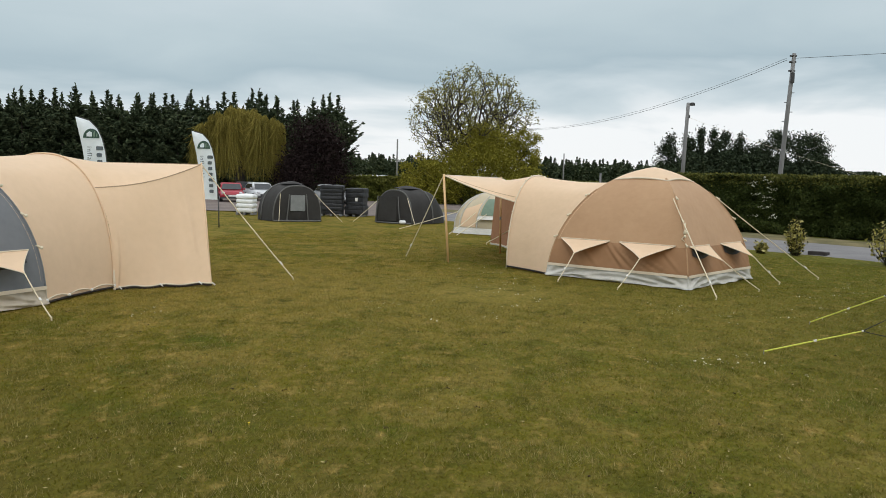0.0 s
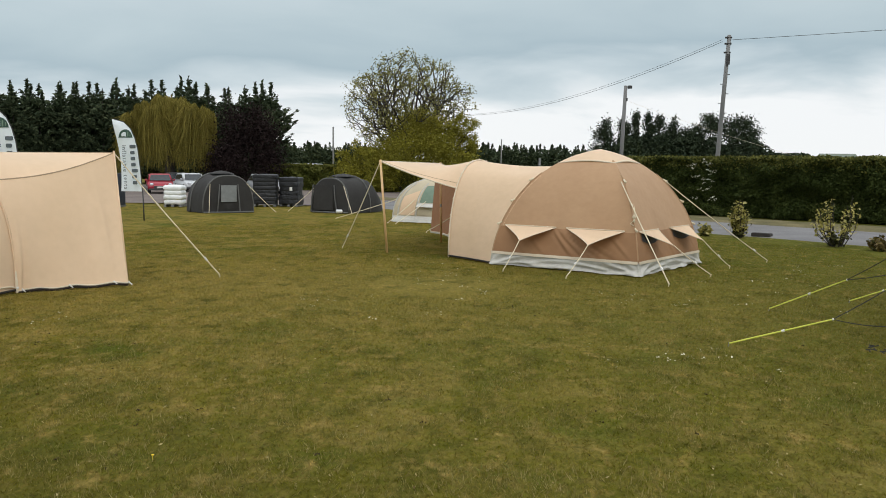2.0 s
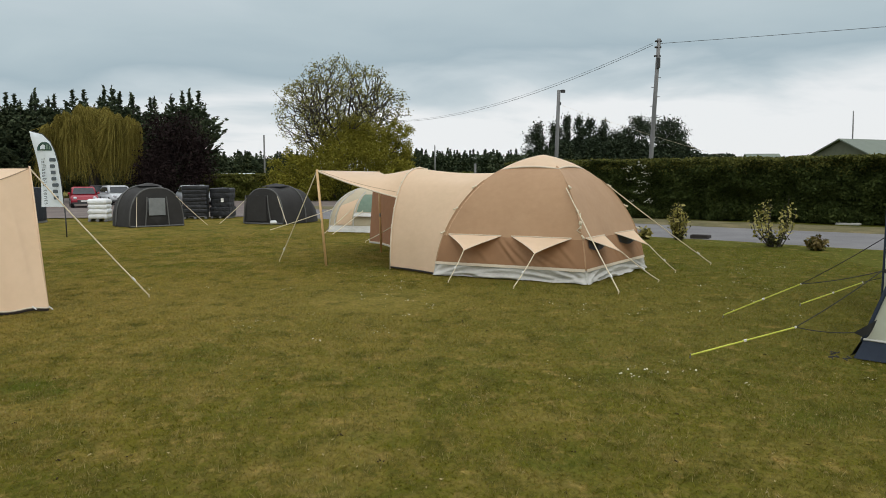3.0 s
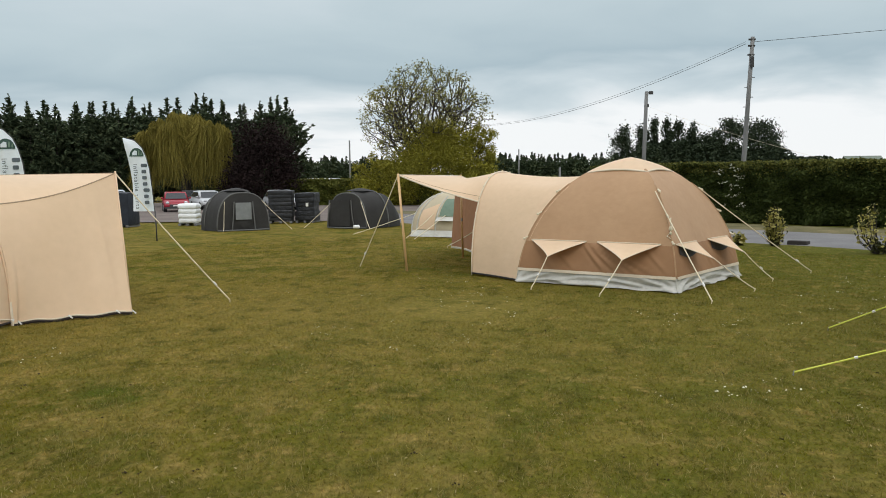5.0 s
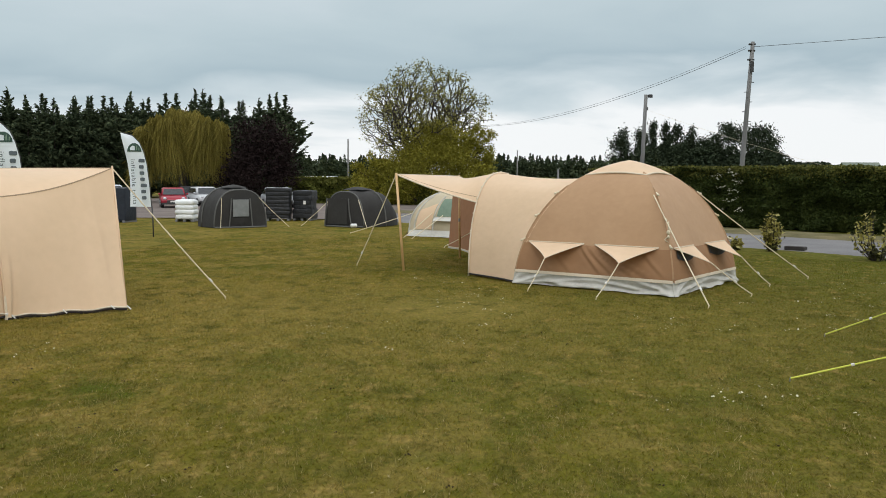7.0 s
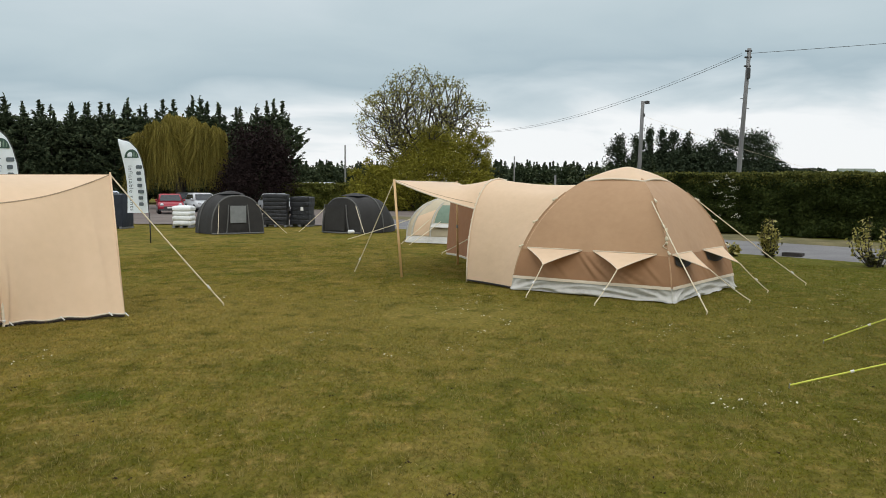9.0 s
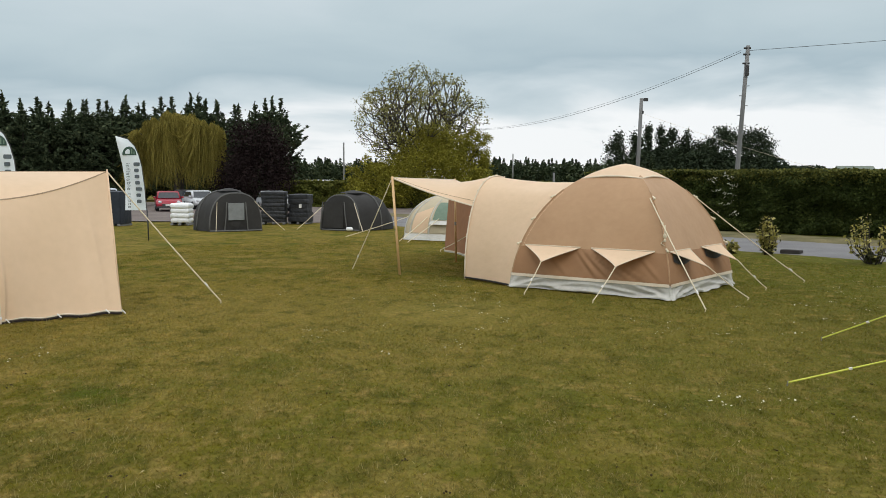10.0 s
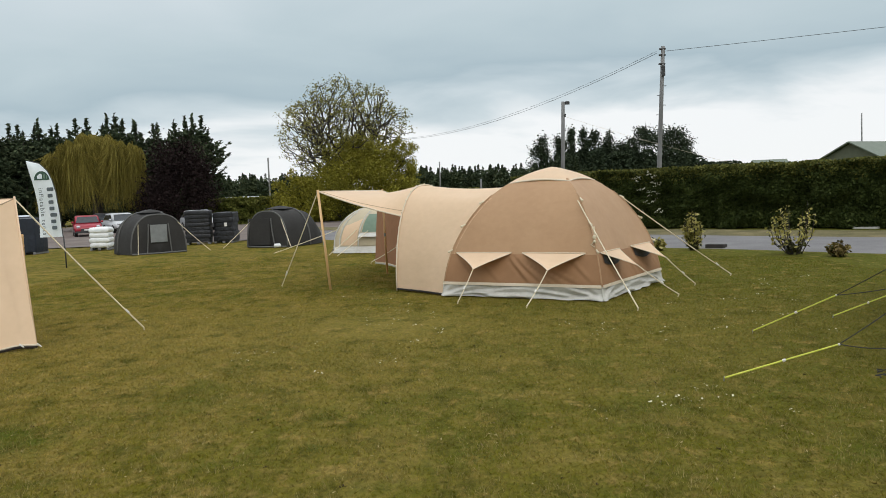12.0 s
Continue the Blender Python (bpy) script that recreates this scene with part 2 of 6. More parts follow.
METAL = material("galvanised_metal", ((0.30, 0.31, 0.32), (0.42, 0.43, 0.44)), rough=0.45, metal=0.8, fine=30)
CABLE = material("cable", ((0.03, 0.03, 0.03), (0.05, 0.05, 0.05)), rough=0.6)
GRASS = grass_material("lawn", False)
BLADES = grass_material("grass_blades", True)
ASPHALT = material("worn_asphalt", ((0.135, 0.130, 0.132), (0.175, 0.170, 0.172), (0.21, 0.203, 0.202)), rough=0.9, scale=0.7, fine=70, bump=0.4)
GRAVEL = material("pinkish_gravel", ((0.11, 0.088, 0.078), (0.16, 0.128, 0.112), (0.20, 0.165, 0.145)), rough=0.95, scale=0.5, fine=30, bump=0.7)
BARK = material("bark", ((0.024, 0.020, 0.016), (0.060, 0.050, 0.040)), rough=0.95, scale=5, fine=40, bump=0.8, stretch=(1, 1, 0.3))
SPRUCE = material("spruce_needles", ((0.018, 0.029, 0.015), (0.044, 0.062, 0.031), (0.098, 0.115, 0.057)), rough=0.8, fine=0.35, island=True, bump=0)
WILLOW = material("willow_leaves", ((0.100, 0.084, 0.017), (0.225, 0.188, 0.040), (0.42, 0.35, 0.092)), rough=0.7, fine=0.5, island=True, bump=0, through_light=0.25)
PLUM = material("copper_leaves", ((0.018, 0.012, 0.012), (0.025, 0.0165, 0.0155), (0.033, 0.021, 0.0195)), rough=0.95, fine=0.4, island=True, bump=0)
BUD = material("young_leaves", ((0.10, 0.102, 0.024), (0.21, 0.20, 0.055), (0.40, 0.37, 0.12)), rough=0.7, fine=0.4, island=True, bump=0, through_light=0.2)
BUSH = material("spring_bush_leaves", ((0.130, 0.127, 0.016), (0.255, 0.236, 0.031), (0.43, 0.385, 0.062)), rough=0.7, fine=0.5, island=True, bump=0, through_light=0.2)
HEDGE_PALE = material("pale_hedge_leaves", ((0.045, 0.058, 0.010), (0.10, 0.112, 0.022), (0.18, 0.18, 0.043)), rough=0.7, fine=0.8, island=True, bump=0, through_light=0.1)
HEDGE_LEAF = material("hedge_leaves", ((0.013, 0.021, 0.004), (0.036, 0.051, 0.011), (0.090, 0.106, 0.028)), rough=0.65, fine=1.6, island=True, bump=0, piece=0.35)
HEDGE_TOP = material("hedge_shoots", ((0.085, 0.094, 0.020), (0.175, 0.168, 0.042)), rough=0.7, fine=0.8, island=True, bump=0, through_light=0.2)
SHRUB_LEAF = material("laurel_leaves", ((0.18, 0.165, 0.038), (0.40, 0.355, 0.10), (0.68, 0.60, 0.27)), rough=0.5, fine=3.0, island=True, bump=0, through_light=0.35)
SHRUB_DARK = material("old_laurel_leaves", ((0.022, 0.026, 0.008), (0.055, 0.058, 0.016), (0.11, 0.105, 0.034)), rough=0.5, fine=3.0, island=True, bump=0)
SHRUB_RED = material("bronze_leaves", ((0.12, 0.08, 0.03), (0.20, 0.16, 0.05)), rough=0.6, island=True, bump=0)
WOODLAND = material("woodland_leaves", ((0.018, 0.029, 0.017), (0.034, 0.048, 0.026), (0.060, 0.075, 0.040)), rough=0.8, fine=0.3, island=True, bump=0)
BLOSSOM = material("white_blossom", ((0.34, 0.34, 0.25), (0.58, 0.57, 0.46)), rough=0.7, island=True, bump=0)
TRIM = material("pale_cream_trim", ((0.66, 0.56, 0.42), (0.76, 0.66, 0.52)), rough=0.85)
# the dome's tan, darkened to hold the shading of the lower wall
TAN_LOW_SHADED = material("shaded_tan_lower_canvas", ((0.300, 0.158, 0.076), (0.36, 0.195, 0.096)), rough=0.8, scale=1.6, fine=7.0, bump=0.2, bump_scale=3.2, bump_distance=0.04)
DAISY = material("daisy_white", ((0.48, 0.45, 0.30), (0.70, 0.67, 0.52)), rough=0.7, island=True, bump=0)
STRAW = material("straw_flecks", ((0.28, 0.23, 0.10), (0.40, 0.33, 0.16)), rough=0.9, island=True, bump=0)
CONCRETE = material("worn_concrete", ((0.34, 0.33, 0.30), (0.44, 0.43, 0.39)), rough=0.9, fine=25, bump=0.3)
DANDELION = material("dandelion_yellow", ((0.70, 0.46, 0.02), (0.80, 0.58, 0.04)), rough=0.8)
HEMLINE = material("tan_seam_cord", ((0.36, 0.26, 0.17), (0.46, 0.34, 0.23)), rough=0.85)
# near black, for the shadow line where canvas meets grass
FOOT_SHADE = material("dark_foot_shade", ((0.016, 0.012, 0.010), (0.035, 0.027, 0.021)), rough=0.8)
# twig colour darkened to stand for shade inside the hedge
CORE_SHADED = material("shaded_twigs", ((0.008, 0.011, 0.006), (0.02, 0.022, 0.012)), rough=0.95, scale=3)
FLAG_CLOTH = material("white_flag_cloth", ((0.80, 0.87, 0.91), (0.88, 0.93, 0.96)), rough=0.7, bump=0.3, bump_scale=3, through_light=0.25)
FLAG_GREEN = material("dark_green_print", ((0.03, 0.075, 0.055), (0.05, 0.10, 0.075)), rough=0.7)
FLAG_GREY = material("grey_print", ((0.07, 0.09, 0.10), (0.12, 0.145, 0.16)), rough=0.7)
FLAG_PALE_GREEN = material("pale_green_print", ((0.16, 0.24, 0.17), (0.22, 0.31, 0.23)), rough=0.7)
WRAP_BLACK = material("black_pallet_wrap", ((0.006, 0.007, 0.009), (0.020, 0.021, 0.025)), rough=0.5, scale=3, bump=0.9, bump_scale=5, bump_distance=0.05)
WRAP_WHITE = material("white_sacks", ((0.74, 0.75, 0.75), (0.88, 0.89, 0.89)), rough=0.55, bump=0.5, bump_scale=5, bump_distance=0.04)
TARP_NAVY = material("navy_tarpaulin", ((0.006, 0.010, 0.020), (0.016, 0.022, 0.036)), rough=0.55, bump=0.6, bump_scale=4, bump_distance=0.04)
SHED_ROOF = material("green_sheet_roof", ((0.13, 0.16, 0.12), (0.18, 0.21, 0.165)), rough=0.6, scale=2)
SHED_WALL = material("olive_boards", ((0.10, 0.11, 0.075), (0.14, 0.15, 0.10)), rough=0.8, scale=2)
GLASS_DARK = material("car_glass", ((0.02, 0.025, 0.03), (0.04, 0.045, 0.05)), rough=0.08, bump=0)
TYRE = material("tyre_rubber", ((0.015, 0.015, 0.015), (0.03, 0.03, 0.03)), rough=0.9)
LAMP_GLASS = material("headlight_glass", ((0.55, 0.57, 0.6), (0.7, 0.72, 0.75)), rough=0.15, bump=0)
VERGE = material("dry_verge", ((0.070, 0.066, 0.020), (0.13, 0.112, 0.042), (0.22, 0.175, 0.085)), rough=0.95, scale=1.1, fine=14, bump=0.6, bump_scale=20, stretch=(1, 1, 1))
SOIL = material("worm_cast_soil", ((0.030, 0.022, 0.012), (0.065, 0.048, 0.028)), rough=0.95, island=True, bump=0)
STALK = material("pale_grass_stalks", ((0.12, 0.12, 0.022), (0.25, 0.208, 0.060), (0.50, 0.42, 0.19)), rough=0.8, fine=3.0, island=True, bump=0, through_light=0.4)
BRICK_RED = material("dark_kerb_stone", ((0.028, 0.024, 0.022), (0.05, 0.043, 0.038)), rough=0.9)


def paint(name, c):
    return material(name, (tuple(0.85 * v for v in c), c), rough=0.3, bump=0, scale=2)


# ---- building helpers ----
def np_mesh(name, verts, faces, smooth=False):
    me = bpy.data.meshes.new(name)
    verts, faces = np.asarray(verts, np.float32), np.asarray(faces, np.int32)
    me.vertices.add(len(verts)); me.vertices.foreach_set("co", verts.ravel())
    me.loops.add(faces.size); me.loops.foreach_set("vertex_index", faces.ravel())
    me.polygons.add(len(faces)); me.polygons.foreach_set("loop_start", np.arange(0, faces.size, faces.shape[1], dtype=np.int32))
    me.polygons.foreach_set("use_smooth", np.full(len(faces), smooth))
    me.update(calc_edges=True)
    return me


class Shape:
    """Gathers the faces of one mesh."""

    def __init__(self):
        self.v, self.f = [], []

    def add(self, verts, faces):
        n = len(self.v)
        self.v += [tuple(p) for p in verts]
        self.f += [tuple(i + n for i in f) for f in faces]
        return self

    def grid(self, fn, nu, nv, closed=False):
        verts = [fn(i / nu, j / nv) for i in range(nu + 1) for j in range(nv + 1)]
        faces = [(i * (nv + 1) + j, (i + 1) * (nv + 1) + j, (i + 1) * (nv + 1) + j + 1, i * (nv + 1) + j + 1) for i in range(nu) for j in range(nv)]
        return self.add(verts, faces)

    def tube(self, pts, r, n=6, caps=True):
        pts = [Vector(p) for p in pts]
        rs = r if isinstance(r, (list, tuple)) else [r] * len(pts)
        verts, faces, side = [], [], None
        for k, p in enumerate(pts):
            d = (pts[min(k + 1, len(pts) - 1)] - pts[max(k - 1, 0)]).normalized()
            if side is None or abs(side.dot(d)) > 0.95:
                side = d.orthogonal().normalized()
            a = (side - d * side.dot(d)).normalized(); side = a
            b = d.cross(a)
            for i in range(n):
                w = 2 * math.pi * i / n
                verts.append(p + (a * math.cos(w) + b * math.sin(w)) * rs[k])
        for k in range(len(pts) - 1):
            for i in range(n):
                faces.append((k * n + i, k * n + (i + 1) % n, (k + 1) * n + (i + 1) % n, (k + 1) * n + i))
        if caps:
            faces += [tuple(range(n))[::-1], tuple(range((len(pts) - 1) * n, len(pts) * n))]
        return self.add(verts, faces)

    def box(self, c, s, rz=0.0, bevel=0.0):
        """A box of size s about c; with a bevel its upright edges are cut."""
        x, y, z = (v / 2 for v in s)
        b = min(bevel, x * 0.9, y * 0.9)
        ring = [(-x + b, -y), (x - b, -y), (x, -y + b), (x, y - b), (x - b, y), (-x + b, y), (-x, y - b), (-x, -y + b)] if b else [(-x, -y), (x, -y), (x, y), (-x, y)]
        co, si = math.cos(rz), math.sin(rz)
        lv = [(-z, 1.0)] + ([(z - b * 0.6, 1.0), (z, 1 - 1.2 * b / max(x, y))] if b else [(z, 1.0)])
        verts = [(c[0] + (px * co - py * si) * q, c[1] + (px * si + py * co) * q, c[2] + h) for h, q in lv for px, py in ring]
        n = len(ring)
        faces = [(k * n + i, k * n + (i + 1) % n, (k + 1) * n + (i + 1) % n, (k + 1) * n + i) for k in range(len(lv) - 1) for i in range(n)]
        faces += [tuple(range(n))[::-1], tuple(range((len(lv) - 1) * n, len(lv) * n))]
        return self.add(verts, faces)

    def ball(self, c, r, n=8, squash=1.0):
        return self.grid(lambda a, b: (c[0] + r * math.sin(a * math.pi) * math.cos(b * 2 * math.pi), c[1] + r * math.sin(a * math.pi) * math.sin(b * 2 * math.pi), c[2] + squash * r * math.cos(a * math.pi)), n // 2 + 1, n)

    def mesh(self, name, smooth=False):
        me = bpy.data.meshes.new(name)
        me.from_pydata(self.v, [], self.f)
        me.polygons.foreach_set("use_smooth", [smooth] * len(me.polygons))
        me.update()
        return me


def part(name, shape, mat, parent=None, label="", smooth=False):
    me = shape.mesh(name, smooth) if isinstance(shape, Shape) else shape
    me.materials.clear(); me.materials.append(mat)
    ob = new(name, me)
    if parent is not None:
        ob.parent = parent
    if label:
        tagged(ob, label)
    return ob


def thing(name, m, label, category, group="", kind=""):
    ob = new(name)
    ob.matrix_basis = m
    return tagged(ob, label, category, group, kind)


def leaf_mesh(name, centres, size, rng, flat=0.4, long=1.6, droop=None):
    """One small pointed leaf or spray at each centre, turned at random."""
    c = np.asarray(centres, float)
    n = len(c)
    nor = rng.normal(size=(n, 3)); nor[:, 2] = np.abs(nor[:, 2]) + flat
    nor /= np.linalg.norm(nor, axis=1)[:, None]
    d = rng.normal(size=(n, 3)) if droop is None else np.asarray(droop, float) + rng.normal(size=(n, 3)) * 0.35
    d -= nor * (d * nor).sum(1)[:, None]
    d /= np.linalg.norm(d, axis=1)[:, None] + 1e-9
    e = np.cross(nor, d)
    s = (size * rng.uniform(0.6, 1.4, n))[:, None]
    v = np.stack([c - d * s * long / 2, c + e * s * 0.5 + d * s * 0.1, c + d * s * long / 2, c - e * s * 0.5 + d * s * 0.1], 1).reshape(-1, 3)
    return np_mesh(name, v, np.arange(4 * n).reshape(-1, 4))


# ---- ground ----
def lie(x, y):
    """The lawn's gentle rise and fall."""
    return 0.010 * (np.sin(0.5 * x + 1.3) * np.cos(0.43 * y) + 0.5 * np.sin(0.8 * x - 0.6 * y)) - 0.014


def ground_sheet():
    rings = [0, 1.5, 3, 4.5, 6, 7.5, 9, 10.5, 12, 14, 16, 19, 22, 30, 42, 60, 90, 140, 250, 500, 1200, 3000]
    n = 72
    verts, faces = [(0.0, 10.0, 0.0)], []
    for r in rings[1:]:
        for i in range(n):
            a = 2 * math.pi * i / n
            x, y = r * math.cos(a), 10 + r * math.sin(a)
            verts.append((x, y, lie(x, y) if r < 90 else -0.05))
    faces += [(0, 1 + i, 1 + (i + 1) % n) for i in range(n)]
    sh = Shape().add(verts, faces)
    for k in range(len(rings) - 2):
        for i in range(n):
            a, b = 1 + k * n, 1 + (k + 1) * n
            sh.f.append((a + i, b + i, b + (i + 1) % n, a + (i + 1) % n))
    return sh


ground = part("ground", ground_sheet(), GRASS, None, "mown lawn, olive green with dry straw patches", True)
tagged(ground, category="lawn", kind="structure")

# the lane: near edge and far edge run from the front right to the back
ROAD_DIR = Vector((-0.672, 0.741, 0))
ROAD_N = Vector((0.741, 0.672, 0))
ROAD_AT = Vector((7.55, 21.5, 0))


def lane(t, w, z=0.0):
    return ROAD_AT + ROAD_DIR * t + ROAD_N * w + Vector((0, 0, z))


road = part("road", Shape().grid(lambda a, b: lane(-60 + 84 * a, 0.0 + 5.6 * b, -0.05 + 0.09 * min(1.0, 8 * b, 8 - 8 * b) + 0.008 * noise.noise((a * 40, b * 3, 0))), 60, 16), ASPHALT, None, "pale grey worn asphalt lane beside the lawn", True)
tagged(road, category="road", kind="structure")
verge = part("verge", Shape().grid(lambda a, b: lane(-60 + 90 * a, 5.55 + (3.2 + 0.35 * noise.noise((a * 90, 0, 5))) * b, -0.03 + 0.07 * min(1.0, 6 * b, 6 - 6 * b) + 0.012 * noise.noise((a * 160, b * 3, 0))), 180, 8), VERGE, None, "dry brownish grass verge between lane and hedge", True)
tagged(verge, category="verge", kind="structure")
yard = part("gravel_yard", Shape().grid(lambda a, b: (-70 + 78 * a + 3.0 * b, 36.3 + 0.5 * noise.noise((a * 20, 0, 0)) + 36 * b, 0.018 + 0.01 * noise.noise((a * 60, b * 40, 3))), 60, 20), GRAVEL, None, "pinkish brown gravel car park behind the lawn", True)
tagged(yard, category="car park", kind="structure")


# ---- tents ----
def rope(parent, a, b, r=0.009, mat=None, name="guy_rope", sag=0.02):
    a, b = Vector(a), Vector(b)
    pts = [a.lerp(b, k / 6) - Vector((0, 0, sag * 4 * (k / 6) * (1 - k / 6))) for k in range(7)]
    return part(name, Shape().tube(pts, r, 5), mat or ROPE, parent)


def peg(parent, p):
    part("peg", Shape().tube([(p[0], p[1], 0.03), (p[0] + 0.02, p[1], -0.06)], 0.009, 5).ball((p[0], p[1], 0.03), 0.013, 6), ROPE, parent)


def canvas_tent(m, s, dome_mat, label, hoop_at, hoop_half, hoop_top, poles, pole_top, side_wall, guys, windows, wall_end=None, closed=False, HALF=1.5, TOP=2.18, power=1.82):
    """A square dome on crossed air ribs with a tunnel and an awning along +x; s = +1 or -1: the side that is turned to the lawn."""
    k_of = lambda z: max(0.0, 1 - (z / TOP) ** power) ** (1 / (power + 0.04))
    t = thing("dome_tent", m, label, "tent")
    corner = [(-1, s), (1, s), (1, -s), (-1, -s)]  # near back, near front, far front, far back

    def face(i, q, z, out=0.0):
        (ax, ay), (bx, by) = corner[i], corner[(i + 1) % 4]
        k = k_of(z) * HALF
        belly = 0.05 * (1 - q * q) * math.sin(math.pi * min(1, z / 2.0))
        nx, ny = (ax + bx) / 2, (ay + by) / 2
        return Vector((k * ((ax + bx) / 2 + (bx - ax) / 2 * q) + nx * (out - belly * 0.6), k * ((ay + by) / 2 + (by - ay) / 2 * q) + ny * (out - belly * 0.6), z))

    for i in range(4):
        part("wall_panel", Shape().grid(lambda a, b: face(i, -1 + 2 * b, 0.2 + (TOP - 0.37) * a), 16, 12), dome_mat, t, "", True)
        # the mud skirt hangs below a sewn band, and lies on the grass in folds
        rnd = random.Random(i + int(10 + s))
        ph = [rnd.uniform(0, 6.28) for _ in range(3)]
        # folds that fan out from the pegged corners, and long swags between them
        fan = [(end, rnd.uniform(0.85, 1.15) * slope, size) for end in (-1, 1) for slope, size in ((5.0, 0.075), (2.4, -0.06), (1.35, 0.10), (0.75, -0.06), (0.42, 0.09), (0.22, -0.045))]
        swags = [(rnd.uniform(-0.6, 0.6), rnd.uniform(0.3, 0.6), rnd.uniform(0.25, 0.7), rnd.choice((-0.05, 0.06))) for _ in range(5)]

        def skirt(a, b):
            q = -1 + 2 * b
            fold = 0.010 * math.sin(4 * q + ph[0])
            for end, slope, size in fan:
                u = (1 - q * end) * HALF
                line = (a - slope * u * 1.1 + 0.02) / (0.10 + 0.075 * slope)
                fold += size * math.exp(-line * line) * math.exp(-u / 1.1) * (1.15 - a)
            for q0, wide, level, size in swags:
                drop = level - 0.45 * (1 - ((q - q0) / wide) ** 2)
                if abs(q - q0) < wide:
                    fold += size * math.exp(-((a - drop) / 0.16) ** 2) * math.cos(math.pi / 2 * (q - q0) / wide)
            p = face(i, q * (1.005 + 0.012 * (1 - a)), 0.22 * a + 0.0, 0.012 + 0.03 * (1 - a) ** 2 - 0.02 * math.sin(math.pi * a) + fold * (1 - q ** 16))
            p.z = 0.22 * a + 0.004 + 0.006 * (1 - a) * (1 + math.sin(13 * q + ph[2]))
            return p
        part("mud_skirt", Shape().grid(skirt, 14, 150), SKIRT_BEIGE if closed else SKIRT, t, ("beige" if closed else "pale grey") + " mud skirt lying in folds" if i == 0 else "", True)
        part("hem_band", Shape().grid(lambda a, b: face(i, -1.004 + 2.008 * b, 0.208 + 0.05 * a, 0.028), 2, 10), TRIM, t, "", True)
        ax, ay = corner[i]
        rib = [(ax * HALF * k_of(z) + ax * 0.002, ay * HALF * k_of(z) + ay * 0.002, z) for z in [0.24 + (TOP - 0.66) * j / 24 for j in range(25)]]
        part("rib_sleeve", Shape().tube(rib, 0.013, 8), dome_mat, t, "", True)
        part("skirt_seam", Shape().tube([(ax * (HALF + 0.012), ay * (HALF + 0.012), 0.004), (ax * HALF * k_of(0.22), ay * HALF * k_of(0.22), 0.23)], 0.014, 6), SKIRT_BEIGE if closed else SKIRT, t)
        for z in (0.78, 1.22, 1.62):
            k = k_of(z) * HALF + 0.04
            part("toggle", Shape().ball((ax * k, ay * k, z), 0.026, 8, 0.9).tube([(ax * (k - 0.05), ay * (k - 0.05), z + 0.035), (ax * k, ay * k, z)], 0.016, 6), ROPE, t, "", True)

    def cap(a, b):
        x, y = -1 + 2 * a, -1 + 2 * b
        e = max(abs(x), abs(y))
        edge = 0.025 * (1 - min(abs(x), abs(y)) ** 2) * e ** 6
        return (0.58 * x * (1 - edge), 0.58 * y * (1 - edge), TOP + 0.05 - 0.22 * e ** 1.25 - 0.045 * (abs(x * y)) ** 2)
    part("vent_cap", Shape().grid(cap, 14, 14), SAND, t, "sand-coloured vent cap over the crown", True)
    part("cap_edge", Shape().tube([(cap(a, b)[0], cap(a, b)[1], cap(a, b)[2] - 0.012) for a, b in [(j / 10, 0) for j in range(11)] + [(1, j / 10) for j in range(1, 11)] + [(1 - j / 10, 1) for j in range(1, 11)] + [(0, 1 - j / 10) for j in range(1, 11)]], 0.017, 6), TRIM, t, "pale sewn rim of the vent cap", True)

    if closed:
        part("door_roll", Shape().grid(lambda a, b: face(0, 0.18 + (0.40 + 0.06 * a) * b, 1.52 - 0.54 * a, 0.03 + 0.05 * math.sin(math.pi * a)), 6, 8), SAND, t, "sand-coloured flap on the grey wall", True)
    if not closed:
        # creases pulled slantwise between the flaps and the pegged foot: start under the seam, end at the foot, how deep
        creases = ((0.16, -0.16, 0.026), (0.10, -0.34, 0.036), (0.07, -0.45, 0.022), (0.05, -0.58, 0.032), (0.00, -0.78, 0.024), (-0.62, -0.94, 0.015), (0.62, 0.22, 0.014), (0.86, 0.50, 0.012))

        def lower(i, a, b):
            q = -1 + 2 * b
            out = 0.018 + 0.004 * math.sin(23 * b - 6 * a)
            for top, foot, deep in creases:
                d = (q - foot - (top - foot) * a) / 0.032
                out += deep * (1 if i == 0 else 0.4) * (math.exp(-d * d) - 0.6 * math.exp(-(d - 1.6) ** 2)) * max(0.0, math.sin(math.pi * a)) ** 0.5
            return face(i, q, 0.25 + 0.49 * a, 0.004 + max(0.002, out) * (1 - q ** 12))
        # shade below the flaps is put into this panel's colour
        for i in (0, 3):
            part("lower_panel", Shape().grid(lambda a, b: lower(i, a, b), 12, 150), TAN_LOW_SHADED, t, "lower wall panel with slanting creases, tan darkened for its shade", True)
        k = k_of(1.02) * HALF + 0.03
        part("cord_bundle", Shape().ball((-k, s * k, 1.02), 0.034, 8, 1.3).ball((-k - 0.01, s * k + s * 0.02, 0.95), 0.024, 8, 1.2).tube([(-k, s * k, 0.96), (-k + 0.05, s * k + s * 0.03, 0.90), (-k - 0.02, s * k + s * 0.04, 0.86)], 0.008, 5).tube([(-k, s * k, 1.2), (-k, s * k, 1.02)], 0.01, 5), ROPE, t, "bundle of pale cord on the rib", True)

    # window awnings: a pointed flap held out by a rope, over a mesh window
    for i, q0, q1, qt, pin, dark in windows:
        seam = 0.76
